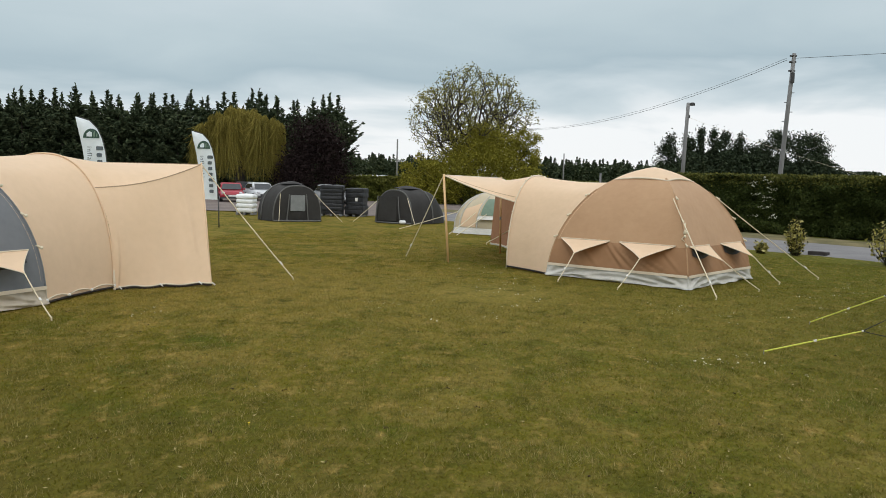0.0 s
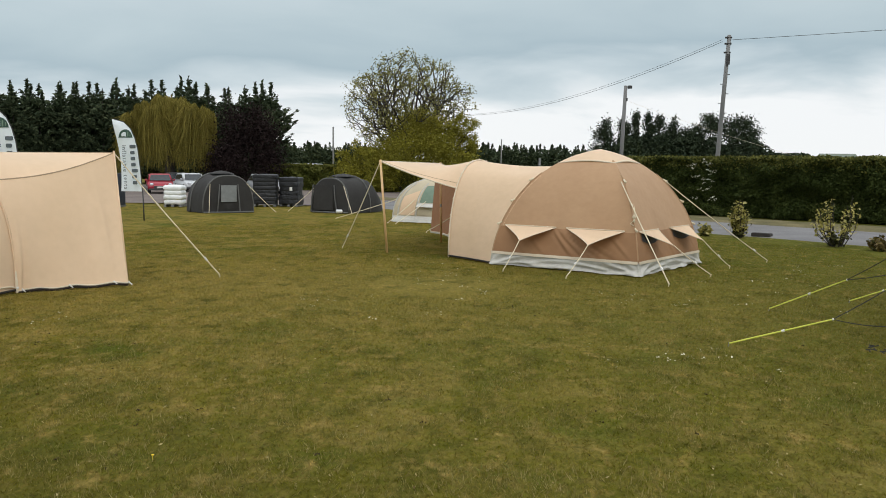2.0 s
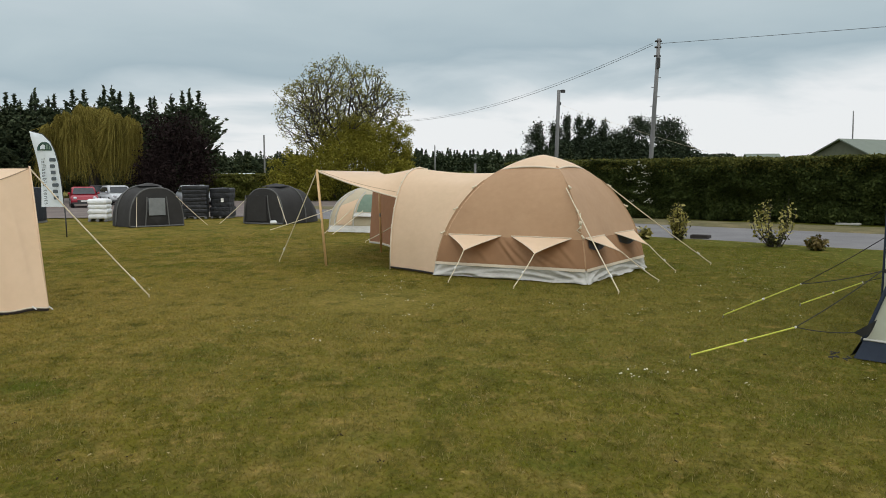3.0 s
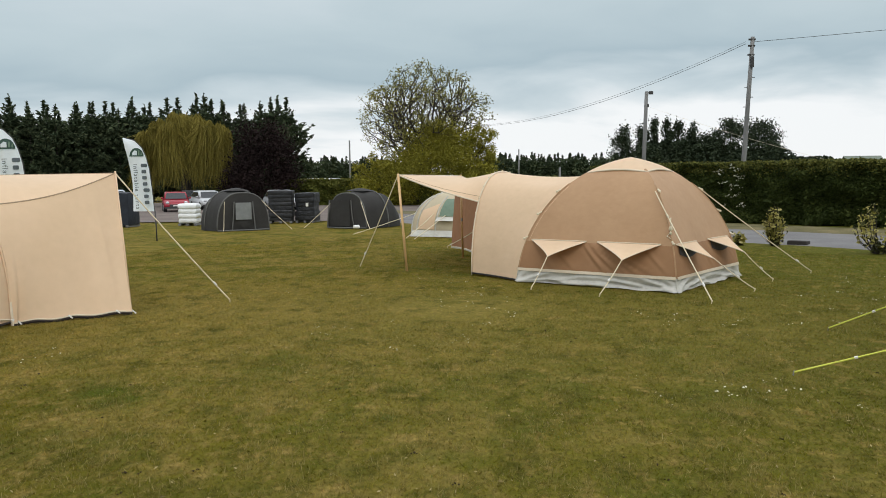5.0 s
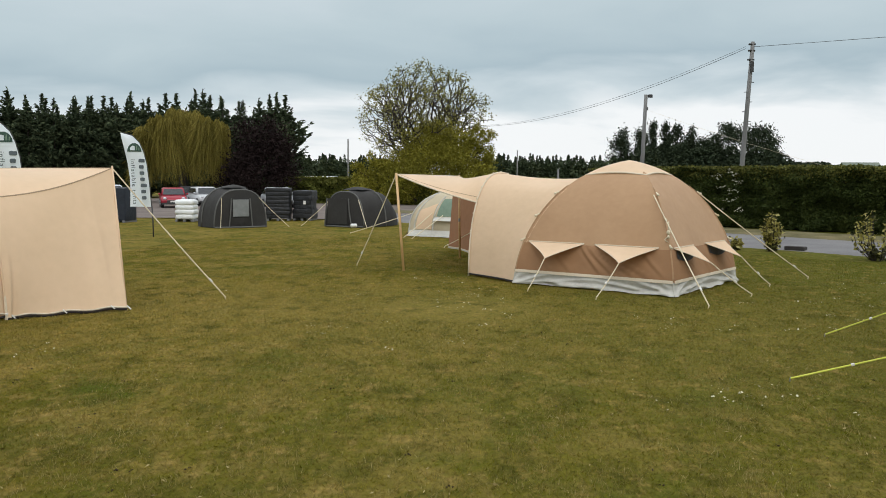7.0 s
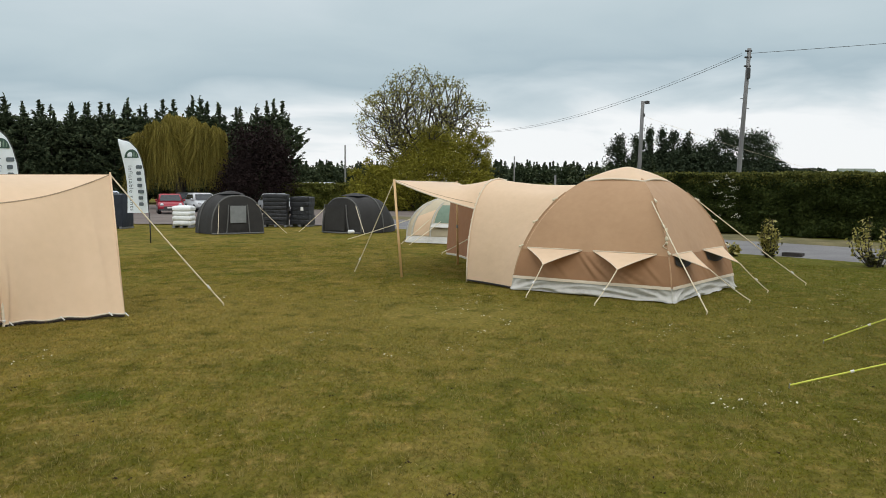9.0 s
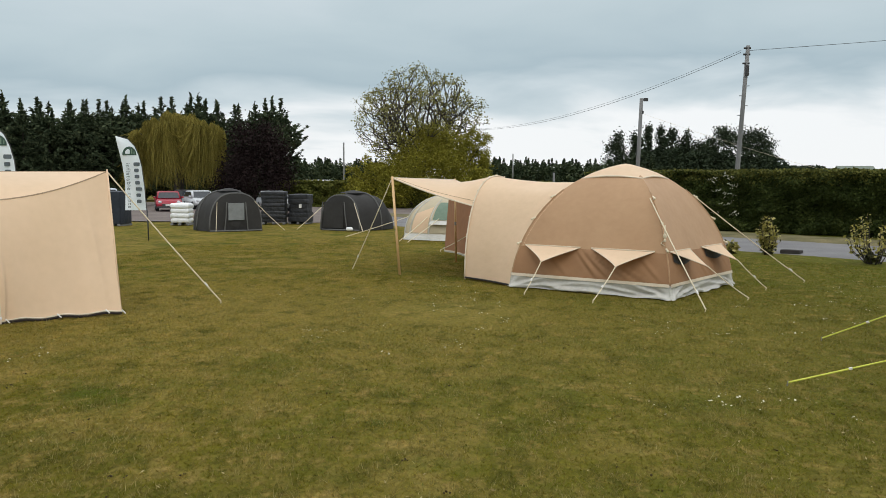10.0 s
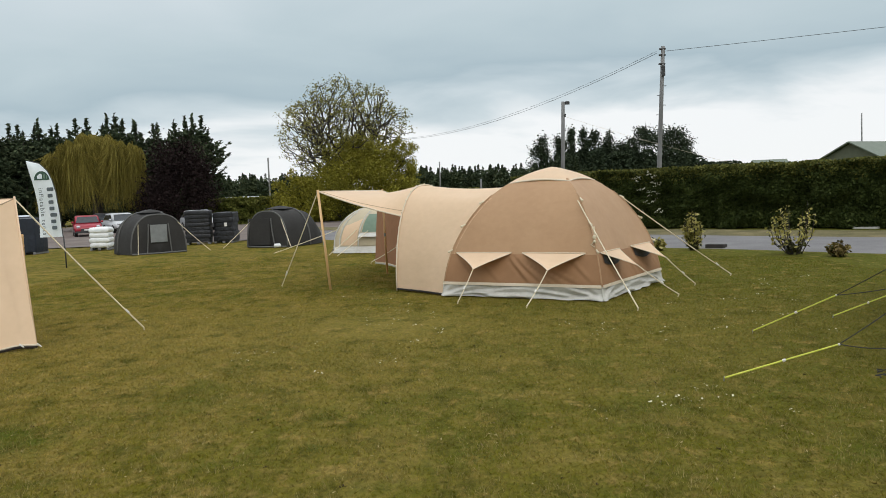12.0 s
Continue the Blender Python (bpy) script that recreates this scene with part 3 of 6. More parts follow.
        if dark:
            part("window", Shape().grid(lambda a, b: face(i, q0 + 0.05 + (q1 - q0 - 0.10) * b, 0.60 + 0.14 * a - 0.07 * (1 - a) * math.sin(math.pi * b), 0.036), 3, 8), MESH_DARK, t, "dark mesh window under the flap", True)
        tip = face(i, qt, 0.52, 0.46)

        def flap(a, b):
            # concave edges, from the seam to the tip
            mid = (qt - q0) / (q1 - q0)
            w = (1 - a) ** 1.2
            base = face(i, q0 + (q1 - q0) * (mid + (b - mid) * w), seam, 0.02)
            tip_base = face(i, qt, seam, 0.02)
            return base + (tip - tip_base) * a + Vector((0, 0, -0.03 * math.sin(math.pi * a) * (1 - abs(2 * b - 1))))
        part("window_flap", Shape().grid(flap, 12, 12), SAND, t, "sand-coloured window flap held out by a rope", True)
        part("flap_hem", Shape().tube([flap(j / 10, 0.0) for j in range(10)] + [flap(1, 0.5)] + [flap(1 - j / 10, 1.0) for j in range(1, 11)], 0.007, 5), TRIM, t)
        part("flap_seam", Shape().tube([face(i, q0 + (q1 - q0) * j / 8, seam + 0.006, 0.026) for j in range(9)], 0.011, 5), TRIM, t)
        rope(t, tip, (pin[0], pin[1], 0.03))
        hold = tip.lerp(Vector((pin[0], pin[1], 0.03)), 0.62)
        part("slider", Shape().tube([hold, hold + (tip - hold).normalized() * 0.05], 0.015, 6), WHITE_PLASTIC, t)
        peg(t, pin)

    # tunnel between the dome and a single hoop
    def hoop(th, grow=0.0):
        c = math.cos(th)
        return Vector((hoop_at, s * (hoop_half + grow) * math.copysign(abs(c) ** 0.86, c), (hoop_top + grow) * abs(math.sin(th)) ** 0.88))

    def joint(th):
        z = (TOP - 0.27) * math.sin(th)
        k = k_of(z)
        u = HALF * k * min(1.0, max(0.0, (1 - math.sin(th)) / 0.10)) ** 0.5
        return Vector((HALF * k - 0.06 * min(1, z * 3), s * math.copysign(u, math.cos(th)), z))

    def tunnel(a, b):
        th = math.pi * (0.004 + 0.992 * b)
        p = joint(th).lerp(hoop(th), a)
        p -= Vector((0, math.copysign(1, p.y) * 0.05 * abs(math.cos(th)), 0.06 * math.sin(th))) * math.sin(math.pi * a)
        return p
    part("tunnel", Shape().grid(tunnel, 12, 40), SAND, t, "sand-coloured tunnel between dome and hoop", True)
    part("hoop_sleeve", Shape().tube([hoop(math.pi * j / 32, 0.015) for j in range(33)], 0.015, 8), SAND if closed else TRIM, t, "", True)
    for j in range(2, 2 if closed else 31, 2):
        part("loop", Shape().ball(hoop(math.pi * j / 32, 0.03), 0.019, 6), TRIM, t)
    if closed:
        part("hem_cord", Shape().tube([tunnel(j / 40, 0.0) + Vector((0, s * 0.02, 0.03 + 0.04 * abs(math.sin(math.pi * 3 * j / 40)))) for j in range(41)], 0.012, 5), TRIM, t)
        for j in range(4):
            part("peg_loop", Shape().ball(tunnel(j / 3, 0.0) + Vector((0, s * 0.03, 0.03)), 0.024, 6), WHITE_PLASTIC, t)
        part("corner_strap", Shape().tube([hoop(0.0) + Vector((0, s * 0.03, 0.0)), hoop(0.09, 0.02), hoop(0.17, 0.01)], [0.022, 0.018, 0.006], 6), TRIM, t, "pale strap at the hoop's foot")
    # a dark tube stands in for the shadow along the tunnel's foot
    part("tunnel_foot_shade", Shape().tube([tunnel(j / 8, 0.0) - Vector((0, 0, 0.0)) + Vector((0, s * 0.01, 0.0)) for j in range(9)], 0.018, 5), FOOT_SHADE, t)

    # awning roof from the hoop to two wooden poles
    low, tops = (0.235 if not closed else 0.256), [Vector(p) for p in pole_top]
    drop = 0.10 if not closed else 0.05

    def roof(a, b):
        th = math.pi * (low + (1 - 2 * low) * b)
        p = hoop(th, 0.02).lerp(tops[0].lerp(tops[1], b), a)
        hang = drop * (0.35 + 0.65 * math.sin(math.pi * b)) + (0.075 * (1 - math.sin(math.pi * b)) if closed else 0.0)
        return p - Vector((0, 0, hang * math.sin(math.pi * a)))
    part("awning", Shape().grid(roof, 10, 20), SAND, t, "sand-coloured awning stretched to two poles", True)
    if not closed:
        part("awning_seam", Shape().tube([roof(j / 12, 0.045) + Vector((0, 0, 0.002)) for j in range(13)], 0.004, 5), HEMLINE, t)
    part("awning_hem", Shape().tube([roof(j / 12, 0.0) for j in range(13)] + [roof(1, j / 10) for j in range(1, 11)] + [roof(1 - j / 12, 1.0) for j in range(1, 13)], 0.010 if closed else 0.014, 5), HEMLINE if closed else TRIM, t)
    for foot, top in zip(poles, tops):
        part("pole", Shape().tube([(foot[0], foot[1], -0.02), top + Vector((0, 0, 0.03))], 0.014 if closed else 0.026, 8), SAND if closed else WOOD, t, "slim awning pole" if closed else "varnished wooden awning pole", True)
        if not closed:
            part("pole_joint", Shape().tube([Vector((*foot, 0)).lerp(top, 0.45), Vector((*foot, 0)).lerp(top, 0.49)], 0.026, 8), METAL, t)
    for a, b in guys:
        rope(t, a, b, 0.011)
        hold = Vector(b).lerp(Vector(a), 0.12)
        part("slider", Shape().tube([hold, hold + (Vector(a) - hold).normalized() * 0.07], 0.018, 6), WHITE_PLASTIC, t)
        peg(t, b)
    for end in side_wall:
        # a canvas wall from the hoop's foot to the awning pole; end 0: the lawn's side, 1: the far side
        foot, top = (Vector((*poles[end], 0.03)), tops[end]) if wall_end is None else wall_end
        hth = lambda h: math.asin(min(1, (h / hoop_top) ** (1 / 0.88)))

        def wall(a, b):
            h = 0.02 + (hoop_top * abs(math.sin(math.pi * (low + 0.02))) ** 0.88 - 0.02) * a
            p0 = hoop(hth(h) if end == 0 else math.pi - hth(h), 0.0)
            p1 = foot.lerp(top, a)
            p = p0.lerp(p1, b)
            if closed:
                # the wall is sewn to the awning's edge
                p += (roof(b, 0.0) - hoop(hth(hoop_top * abs(math.sin(math.pi * (low + 0.02))) ** 0.88), 0.0).lerp(top, b)) * a
            side = s if end == 0 else -s
            p.y += side * (-(0.0 if closed else 0.05) * math.sin(math.pi * b) * a + (0.012 * (1 - a * a) * math.sin(19 * b) if closed else 0.0) + 0.012 * math.sin(9 * b + 4 * a) * (1 - a))
            if closed:
                # puckers over the pegs, and a crease that rises from the hoop's foot
                p.y += side * (0.045 * math.exp(-((b - 0.02 - 0.05 * a) / 0.02) ** 2) * max(0.0, 1 - 1.5 * a) - 0.03 * math.exp(-((b - 0.06 - 0.05 * a) / 0.025) ** 2) * max(0.0, 1 - 1.4 * a)
                              + 0.03 * math.exp(-((b - 0.88 + 0.12 * a) / 0.04) ** 2) * a * (1 - a) * 3 + 0.02 * math.exp(-a / 0.10) * abs(math.sin(math.pi * 3.0 * b)))
            return p + Vector((0, 0, (0.026 if closed else 0.02) * math.sin(math.pi * b * 3) ** 2 * (1 - a) ** 3))
        # the far wall is sand cloth too; its shade is coloured in
        part("side_wall", Shape().grid(wall, 24, 80), SAND if end == 0 else SAND_SHADED, t, "sand-coloured canvas side wall pegged at the foot" if end == 0 else "sand canvas side wall with pale hem, its shade coloured in brown", True)
        # lawn side: dark tube drawn as the foot's shadow; far side: real pale hem
        part("foot_shade_or_hem", Shape().tube([wall(0, j / 40) - Vector((0, 0, 0.014)) for j in range(41)], 0.022, 5), FOOT_SHADE if end == 0 else SKIRT, t)
        part("hem_cord", Shape().tube([wall(0, j / 40) + Vector((0, 0, 0.012)) for j in range(41)], 0.011, 5), TRIM, t)
        for j in (0.05, 0.45, 0.85, 1.0):
            p = wall(0, j)
            part("peg_loop", Shape().tube([p + Vector((0, 0, 0.03)), p + Vector((0.02, (s if end == 0 else -s) * 0.05, -0.02))], 0.010, 5), WHITE_PLASTIC, t)
    return t


A_AT, A_TURN = (2.89, 13.56), 147.1
M_A = pose(A_AT[0], A_AT[1], 0, 0, 0, A_TURN)
INV_A = M_A.inverted()


def la(x, y, z=0.0):
    return INV_A @ Vector((x, y, z))


canvas_tent(M_A, 1, TAN, "tan canvas dome tent with sand-coloured tunnel and awning on the lawn",
            2.80, 1.09, 1.99, [la(-1.417, 14.93)[:2], la(-0.42, 17.9)[:2]], [la(-1.60, 15.15, 1.955), la(-0.45, 17.75, 1.93)], [1],
            [(la(-1.60, 15.15, 1.96), la(-2.53, 15.82, 0.03)), (la(0.10, 15.3, 0.88), la(-1.0, 21.0, 0.03)),
             (la(3.11, 12.22, 1.62), la(3.64, 10.389, 0.03)), (la(4.2, 13.72, 1.62), la(6.45, 14.43, 0.03))],
            [(0, -0.86, -0.02, -0.50, la(2.077, 11.126)[:2], False), (0, 0.13, 0.92, 0.46, la(1.03, 12.0)[:2], False),
             (3, 0.25, 0.92, 0.60, la(4.642, 11.756)[:2], True), (3, -0.85, -0.15, -0.45, la(5.348, 13.148)[:2], True)], (la(-0.86, 20.5, 0.06), la(-0.70, 20.2, 1.9)))

B_AT, B_TURN = (-8.14, 5.41), 75.0
M_B = pose(B_AT[0], B_AT[1], 0, 0, 0, B_TURN)
INV_B = M_B.inverted()


def lb(x, y, z=0.0):
    return INV_B @ Vector((x, y, z))


canvas_tent(M_B, -1, GREY_CANVAS, "grey canvas dome tent with sand-coloured tunnel and closed side wall",
            3.37, 1.42, 2.09, [lb(-4.691, 9.268)[:2], lb(-8.5, 10.6)[:2]], [lb(-5.13, 9.87, 2.0), lb(-8.6, 11.2, 2.0)], [0],
            [(lb(-5.13, 9.87, 2.0), lb(-3.689, 10.54, 0.03))],
            [(0, 0.22, 0.90, 0.60, lb(-5.212, 5.504)[:2], True), (0, -0.80, -0.05, -0.40, lb(-5.6, 3.6)[:2], True)], closed=True, HALF=1.75, TOP=2.32, power=2.2)


# ---- trees and hedges ----
def conifer(seed, h, label):
    rng = np.random.default_rng(seed)
    t = thing("conifer", pose(0, 0, 0), label, "tree", "row of conifers")
    part("trunk", Shape().tube([(0, 0, 0), (0.05, 0, h * 0.5), (0, 0, h)], [0.16, 0.09, 0.015], 6), BARK, t)
    pts, way = [], []
    z = 0.5
    while z < h - 0.1:
        f = 1 - z / h
        reach = min(2.1, 0.06 + 1.5 * f + 4.6 * max(0.0, f - 0.10)) * rng.uniform(0.7, 1.3)
        for a in rng.uniform(0, 2 * math.pi, rng.integers(2, 5) if f < 0.16 else rng.integers(6, 10)):
            r = reach * rng.uniform(0.6, 1.15)
            n = int(4 + 16 * r) if f > 0.16 else int(3 + 12 * r)
            q = rng.uniform(0.05, 1, n) ** 0.7
            side = rng.normal(size=n) * 0.13 * (0.25 + r * 0.5) * (1.15 - q)
            rise = (0.55 if f > 0.16 else 0.95) * q * q * r - 0.16 * q * r
            pts.append(np.stack([np.cos(a) * q * r - np.sin(a) * side, np.sin(a) * q * r + np.cos(a) * side, z + rise + rng.normal() * 0.16 + rng.normal(size=n) * 0.07], 1))
            way.append(np.tile([math.cos(a), math.sin(a), 0.25], (n, 1)))
        z += 0.19 + 0.22 * f
    top = np.stack([rng.normal(size=14) * 0.04, rng.normal(size=14) * 0.04, h - rng.uniform(-0.15, 0.7, 14)], 1)
    pts.append(top); way.append(np.tile([0, 0, 1.0], (14, 1)))
    part("needles", leaf_mesh("needles", np.concatenate(pts), 0.15, rng, 0.3, 2.7, np.concatenate(way)), SPRUCE, t)
    return t


rng = np.random.default_rng(4)
row = [conifer(k, h, "dark green conifer in a tall windbreak row") for k, h in enumerate((9.3, 8.9, 9.7, 9.2))]
spots = [(x + rng.uniform(-0.35, 0.35), 76 + 0.12 * (x + 40) + rng.uniform(-0.9, 0.9), rng.uniform(0.95, 1.04)) for x in np.arange(-76, -19.8, 1.40)]
spots += [(x + rng.uniform(-0.5, 0.5), 80 + 0.12 * (x + 40), rng.uniform(0.95, 1.07)) for x in np.arange(-75, -21.5, 1.6)]
for k, (x, y, s) in enumerate(spots):
    m = pose(x, y, 0, 0, 0, rng.uniform(0, 360)) @ Matrix.Diagonal((s * 1.05, s * 1.05, s, 1))
    if k < 4:
        row[k].matrix_basis = m
    else:
        c = copy_thing(row[k % 4], pose(x, y, 0, 0, 0, rng.uniform(0, 360)))
        c.scale = (s * 1.05, s * 1.05, s)


def far_wood(name, x0, x1, y, h0, h1, n, seed, spiky, label):
    """A distant strip of wood, too far off to tell its trees apart."""
    r = np.random.default_rng(seed)
    pts = []
    for _ in range(n):
        x, h = r.uniform(x0, x1), r.uniform(h0, h1)
        w = r.uniform(1.0, 2.6) if spiky else r.uniform(2.0, 3.6)
        m = 300 if spiky else 1600
        q = r.uniform(0, 1, m)
        q = q ** 1.15 if spiky else q
        rad = w * (1 - q) if spiky else w * np.sqrt(np.clip(1 - (2 * q - 0.9) ** 2 / 1.25, 0.02, 1))
        a = r.uniform(0, 2 * math.pi, m)
        e = rad * np.sqrt(r.uniform(0.2, 1, m))
        pts.append(np.stack([x + e * np.cos(a), y + r.uniform(-4, 4) + e * np.sin(a), h * (q if spiky else 0.12 + 0.88 * q)], 1))
    if spiky:
        m = int((x1 - x0) * 620)
        pts.append(np.stack([r.uniform(x0, x1, m), y + r.uniform(-3, 3, m), r.uniform(0, 4.9, m) * r.uniform(0.8, 1, m)], 1))
    ob = part(name, leaf_mesh(name, np.concatenate(pts), 0.25 if not spiky else 0.24, r, 0.3, 1.7), SPRUCE if spiky else WOODLAND)
    return tagged(ob, label, "wood", kind="stuff")


far_wood("far_conifers", -4, 24, 128, 3.0, 5.7, 260, 11, True, "distant line of dark conifers on the horizon")
far_wood("far_conifers", -42, -17, 128, 3.0, 5.6, 230, 12, True, "distant line of dark conifers on the horizon")
far_wood("far_trees", 19.6, 41.6, 131, 4.6, 7.4, 34, 13, False, "distant rounded dark trees behind the hedge")
far_wood("far_bush", 43.6, 47.6, 130, 3.9, 4.8, 5, 15, False, "small distant bushes behind the hedge")


def poplar(x, y, h, w, seed, label="distant upright dark green poplar behind the hedge"):
    r = np.random.default_rng(seed)
    t = thing("poplar", pose(x, y, 0), label, "tree", "poplars")
    part("trunk", Shape().tube([(0, 0, 0), (0.1, 0, h * 0.5), (0, 0, h * 0.93)], [0.25, 0.14, 0.03], 6), BARK, t)
    pts = []
    for _ in range(40):
        q = r.uniform(0.1, 0.93)
        a, e = r.uniform(0, 6.28), w * math.sqrt(max(0.05, 1 - (2 * q - 1) ** 2)) * r.uniform(0.1, 0.95)
        pts.append(np.array([math.cos(a) * e, math.sin(a) * e, q * h]) + r.normal(size=(120, 3)) * (0.26 * w, 0.26 * w, 0.45))
    p = np.concatenate(pts)
    p = p[p[:, 2] > 0.4]
    part("crown", leaf_mesh("crown", p, 0.19, r, 0.3, 1.5), WOODLAND, t)


for k, (x, h, w) in enumerate([(18.0, 9.9, 1.75), (21.1, 10.2, 1.25), (23.1, 11.0, 0.95), (24.7, 10.8, 0.95), (26.5, 10.6, 1.25), (28.7, 10.1, 1.15)]):
    poplar(x, 129 + (k % 3), h, w, 50 + k)
for k, (x, h, w) in enumerate([(30.4, 8.5, 1.6), (32.4, 8.9, 1.7), (34.3, 10.7, 2.2), (36.7, 10.4, 2.5), (39.2, 10.3, 2.3), (41.0, 8.4, 1.6)]):
    poplar(x, 129 + (k % 3), h, w, 70 + k, "distant broad dark green tree behind the hedge")


def grown(rng, root, targets, reach=0.42):
    """Limbs that grow from the root to every target: each joins the nearest limb that lies closer to the root. Returns points, parents and loads."""
    targets = targets[np.argsort(np.linalg.norm(targets - root, axis=1))]
    pts, par, run = [np.asarray(root, float)], [-1], [0.0]
    for p in targets:
        have = np.array(pts)
        d = np.linalg.norm(have - p, axis=1)
        k = int(np.argmin(d + 0.36 * np.array(run)))
        a, gap = have[k], float(d[k])
        n = max(1, int(gap / 0.7))
        bend = rng.normal(size=3) * 0.05 * gap
        for j in range(1, n + 1):
            f = j / n
            pts.append(a + (p - a) * f + bend * math.sin(math.pi * f) + (0, 0, 0.06 * gap * math.sin(math.pi * f)))
            par.append(k); run.append(run[k] + gap / n)
            k = len(pts) - 1
    load = np.ones(len(pts))
    for k in range(len(pts) - 1, 0, -1):
        load[par[k]] += load[k]
    return np.array(pts), par, load


def broad_tree():
    rng = np.random.default_rng(21)
    t = thing("broadleaf_tree", pose(-5.4, 62, 0), "broad rounded tree just coming into leaf, twigs showing", "tree")
    part("trunk", Shape().tube([(0, 0, 0), (0.1, 0, 1.2), (0, 0.1, 2.5)], [0.5, 0.42, 0.38], 9), BARK, t)
    n = 2400
    d = rng.normal(size=(n, 3)); d /= np.linalg.norm(d, axis=1)[:, None]
    lump = np.array([1 + 0.13 * noise.noise(Vector(v) * 2.2) + 0.10 * noise.noise(Vector(v) * 5.0) for v in d])
    r = rng.uniform(0.16, 1.0, n) ** 0.52
    p = d * (r * lump)[:, None] * (4.85, 4.7, 4.15) + (0, 0, 6.25)
    p = p[(p[:, 2] > 2.9) & (np.hypot(p[:, 0], p[:, 1]) < 1.6 + 1.15 * (p[:, 2] - 2.2))]
    pts, par, load = grown(rng, np.array((0, 0.1, 2.3)), p)
    limbs = Shape()
    for k in range(1, len(pts)):
        ra, rb = 0.0145 * load[par[k]] ** 0.43, 0.0145 * load[k] ** 0.43
        limbs.tube([pts[par[k]], pts[k]], [min(ra, rb * 1.35), rb], 5 if rb > 0.05 else 3, False)
    part("branch", limbs, BARK, t)
    tips = pts[load < 3]
    c = np.repeat(tips, 13, axis=0)
    c = c + rng.normal(size=c.shape) * 0.17
    part("crown", leaf_mesh("crown", c, 0.09, rng, 0.3, 1.6), BUD, t)
    return t


broad_tree()


def clump_bush(name, x, y, blobs, leaf, mat, label, seed, density=420, category="bush", core=True):
    """A bush of many leafy clumps on a few stems, with an uneven outline."""
    r = np.random.default_rng(seed)
    t = thing(name, pose(x, y, 0), label, category)
    pts = []
    for bx, by, bz, br in blobs:
        part("stem", Shape().tube([(bx * 0.2, by * 0.2, 0), (bx * 0.6, by * 0.6, bz * 0.5), (bx, by, bz)], [0.09, 0.06, 0.02], 5), BARK, t)
        n = int(density * br * br)
        for _ in range(max(6, int(9 * br))):
            d = r.normal(size=3); d /= np.linalg.norm(d)
            c = np.array([bx, by, bz]) + d * br * r.uniform(0.45, 0.98)
            pts.append(c + r.normal(size=(n // max(6, int(9 * br)), 3)) * br * 0.26)
    p = np.concatenate(pts)
    p = p[p[:, 2] > 0.05]
    part("leaves", leaf_mesh("leaves", p, leaf, r, 0.4, 1.6), mat, t)
    return t


clump_bush("bush", -4.9, 59.5, [(0, 0, 4.3, 1.8), (1.9, 0, 3.9, 1.6), (-1.9, 0, 2.9, 1.4), (3.0, 0.5, 2.8, 1.6), (-3.5, 0, 2.0, 1.1), (0.5, -0.8, 2.2, 2.0), (2.0, -0.8, 1.5, 1.7), (-2.0, -0.8, 1.4, 1.5), (0.2, 0.2, 5.3, 0.8), (3.4, 0.3, 4.2, 0.8), (-4.4, 0, 1.4, 1.2), (3.9, 0, 1.6, 1.3), (1.0, -0.3, 5.0, 0.9), (-2.8, 0, 3.0, 0.6), (4.6, 0.2, 3.6, 0.7), (4.4, 0.2, 4.9, 0.5), (-5.0, 0, 2.4, 0.6), (-4.0, 0, 3.2, 0.5), (3.6, 0.2, 5.2, 0.5)], 0.082, BUSH, "large yellow-green bush in fresh spring leaf", 31, 2600)
clump_bush("copper_tree", -17.85, 61.5, [(0, 0, 4.6, 1.7), (-1.3, 0, 3.6, 1.7), (1.3, 0, 3.4, 1.7), (0, -0.5, 2.2, 2.2), (1.9, 0, 2.0, 1.5), (-1.9, 0, 2.0, 1.5), (0.3, 0, 5.4, 0.9)], 0.10, PLUM, "dark purple copper-leaved tree beside the willow", 32, 1300, "tree")


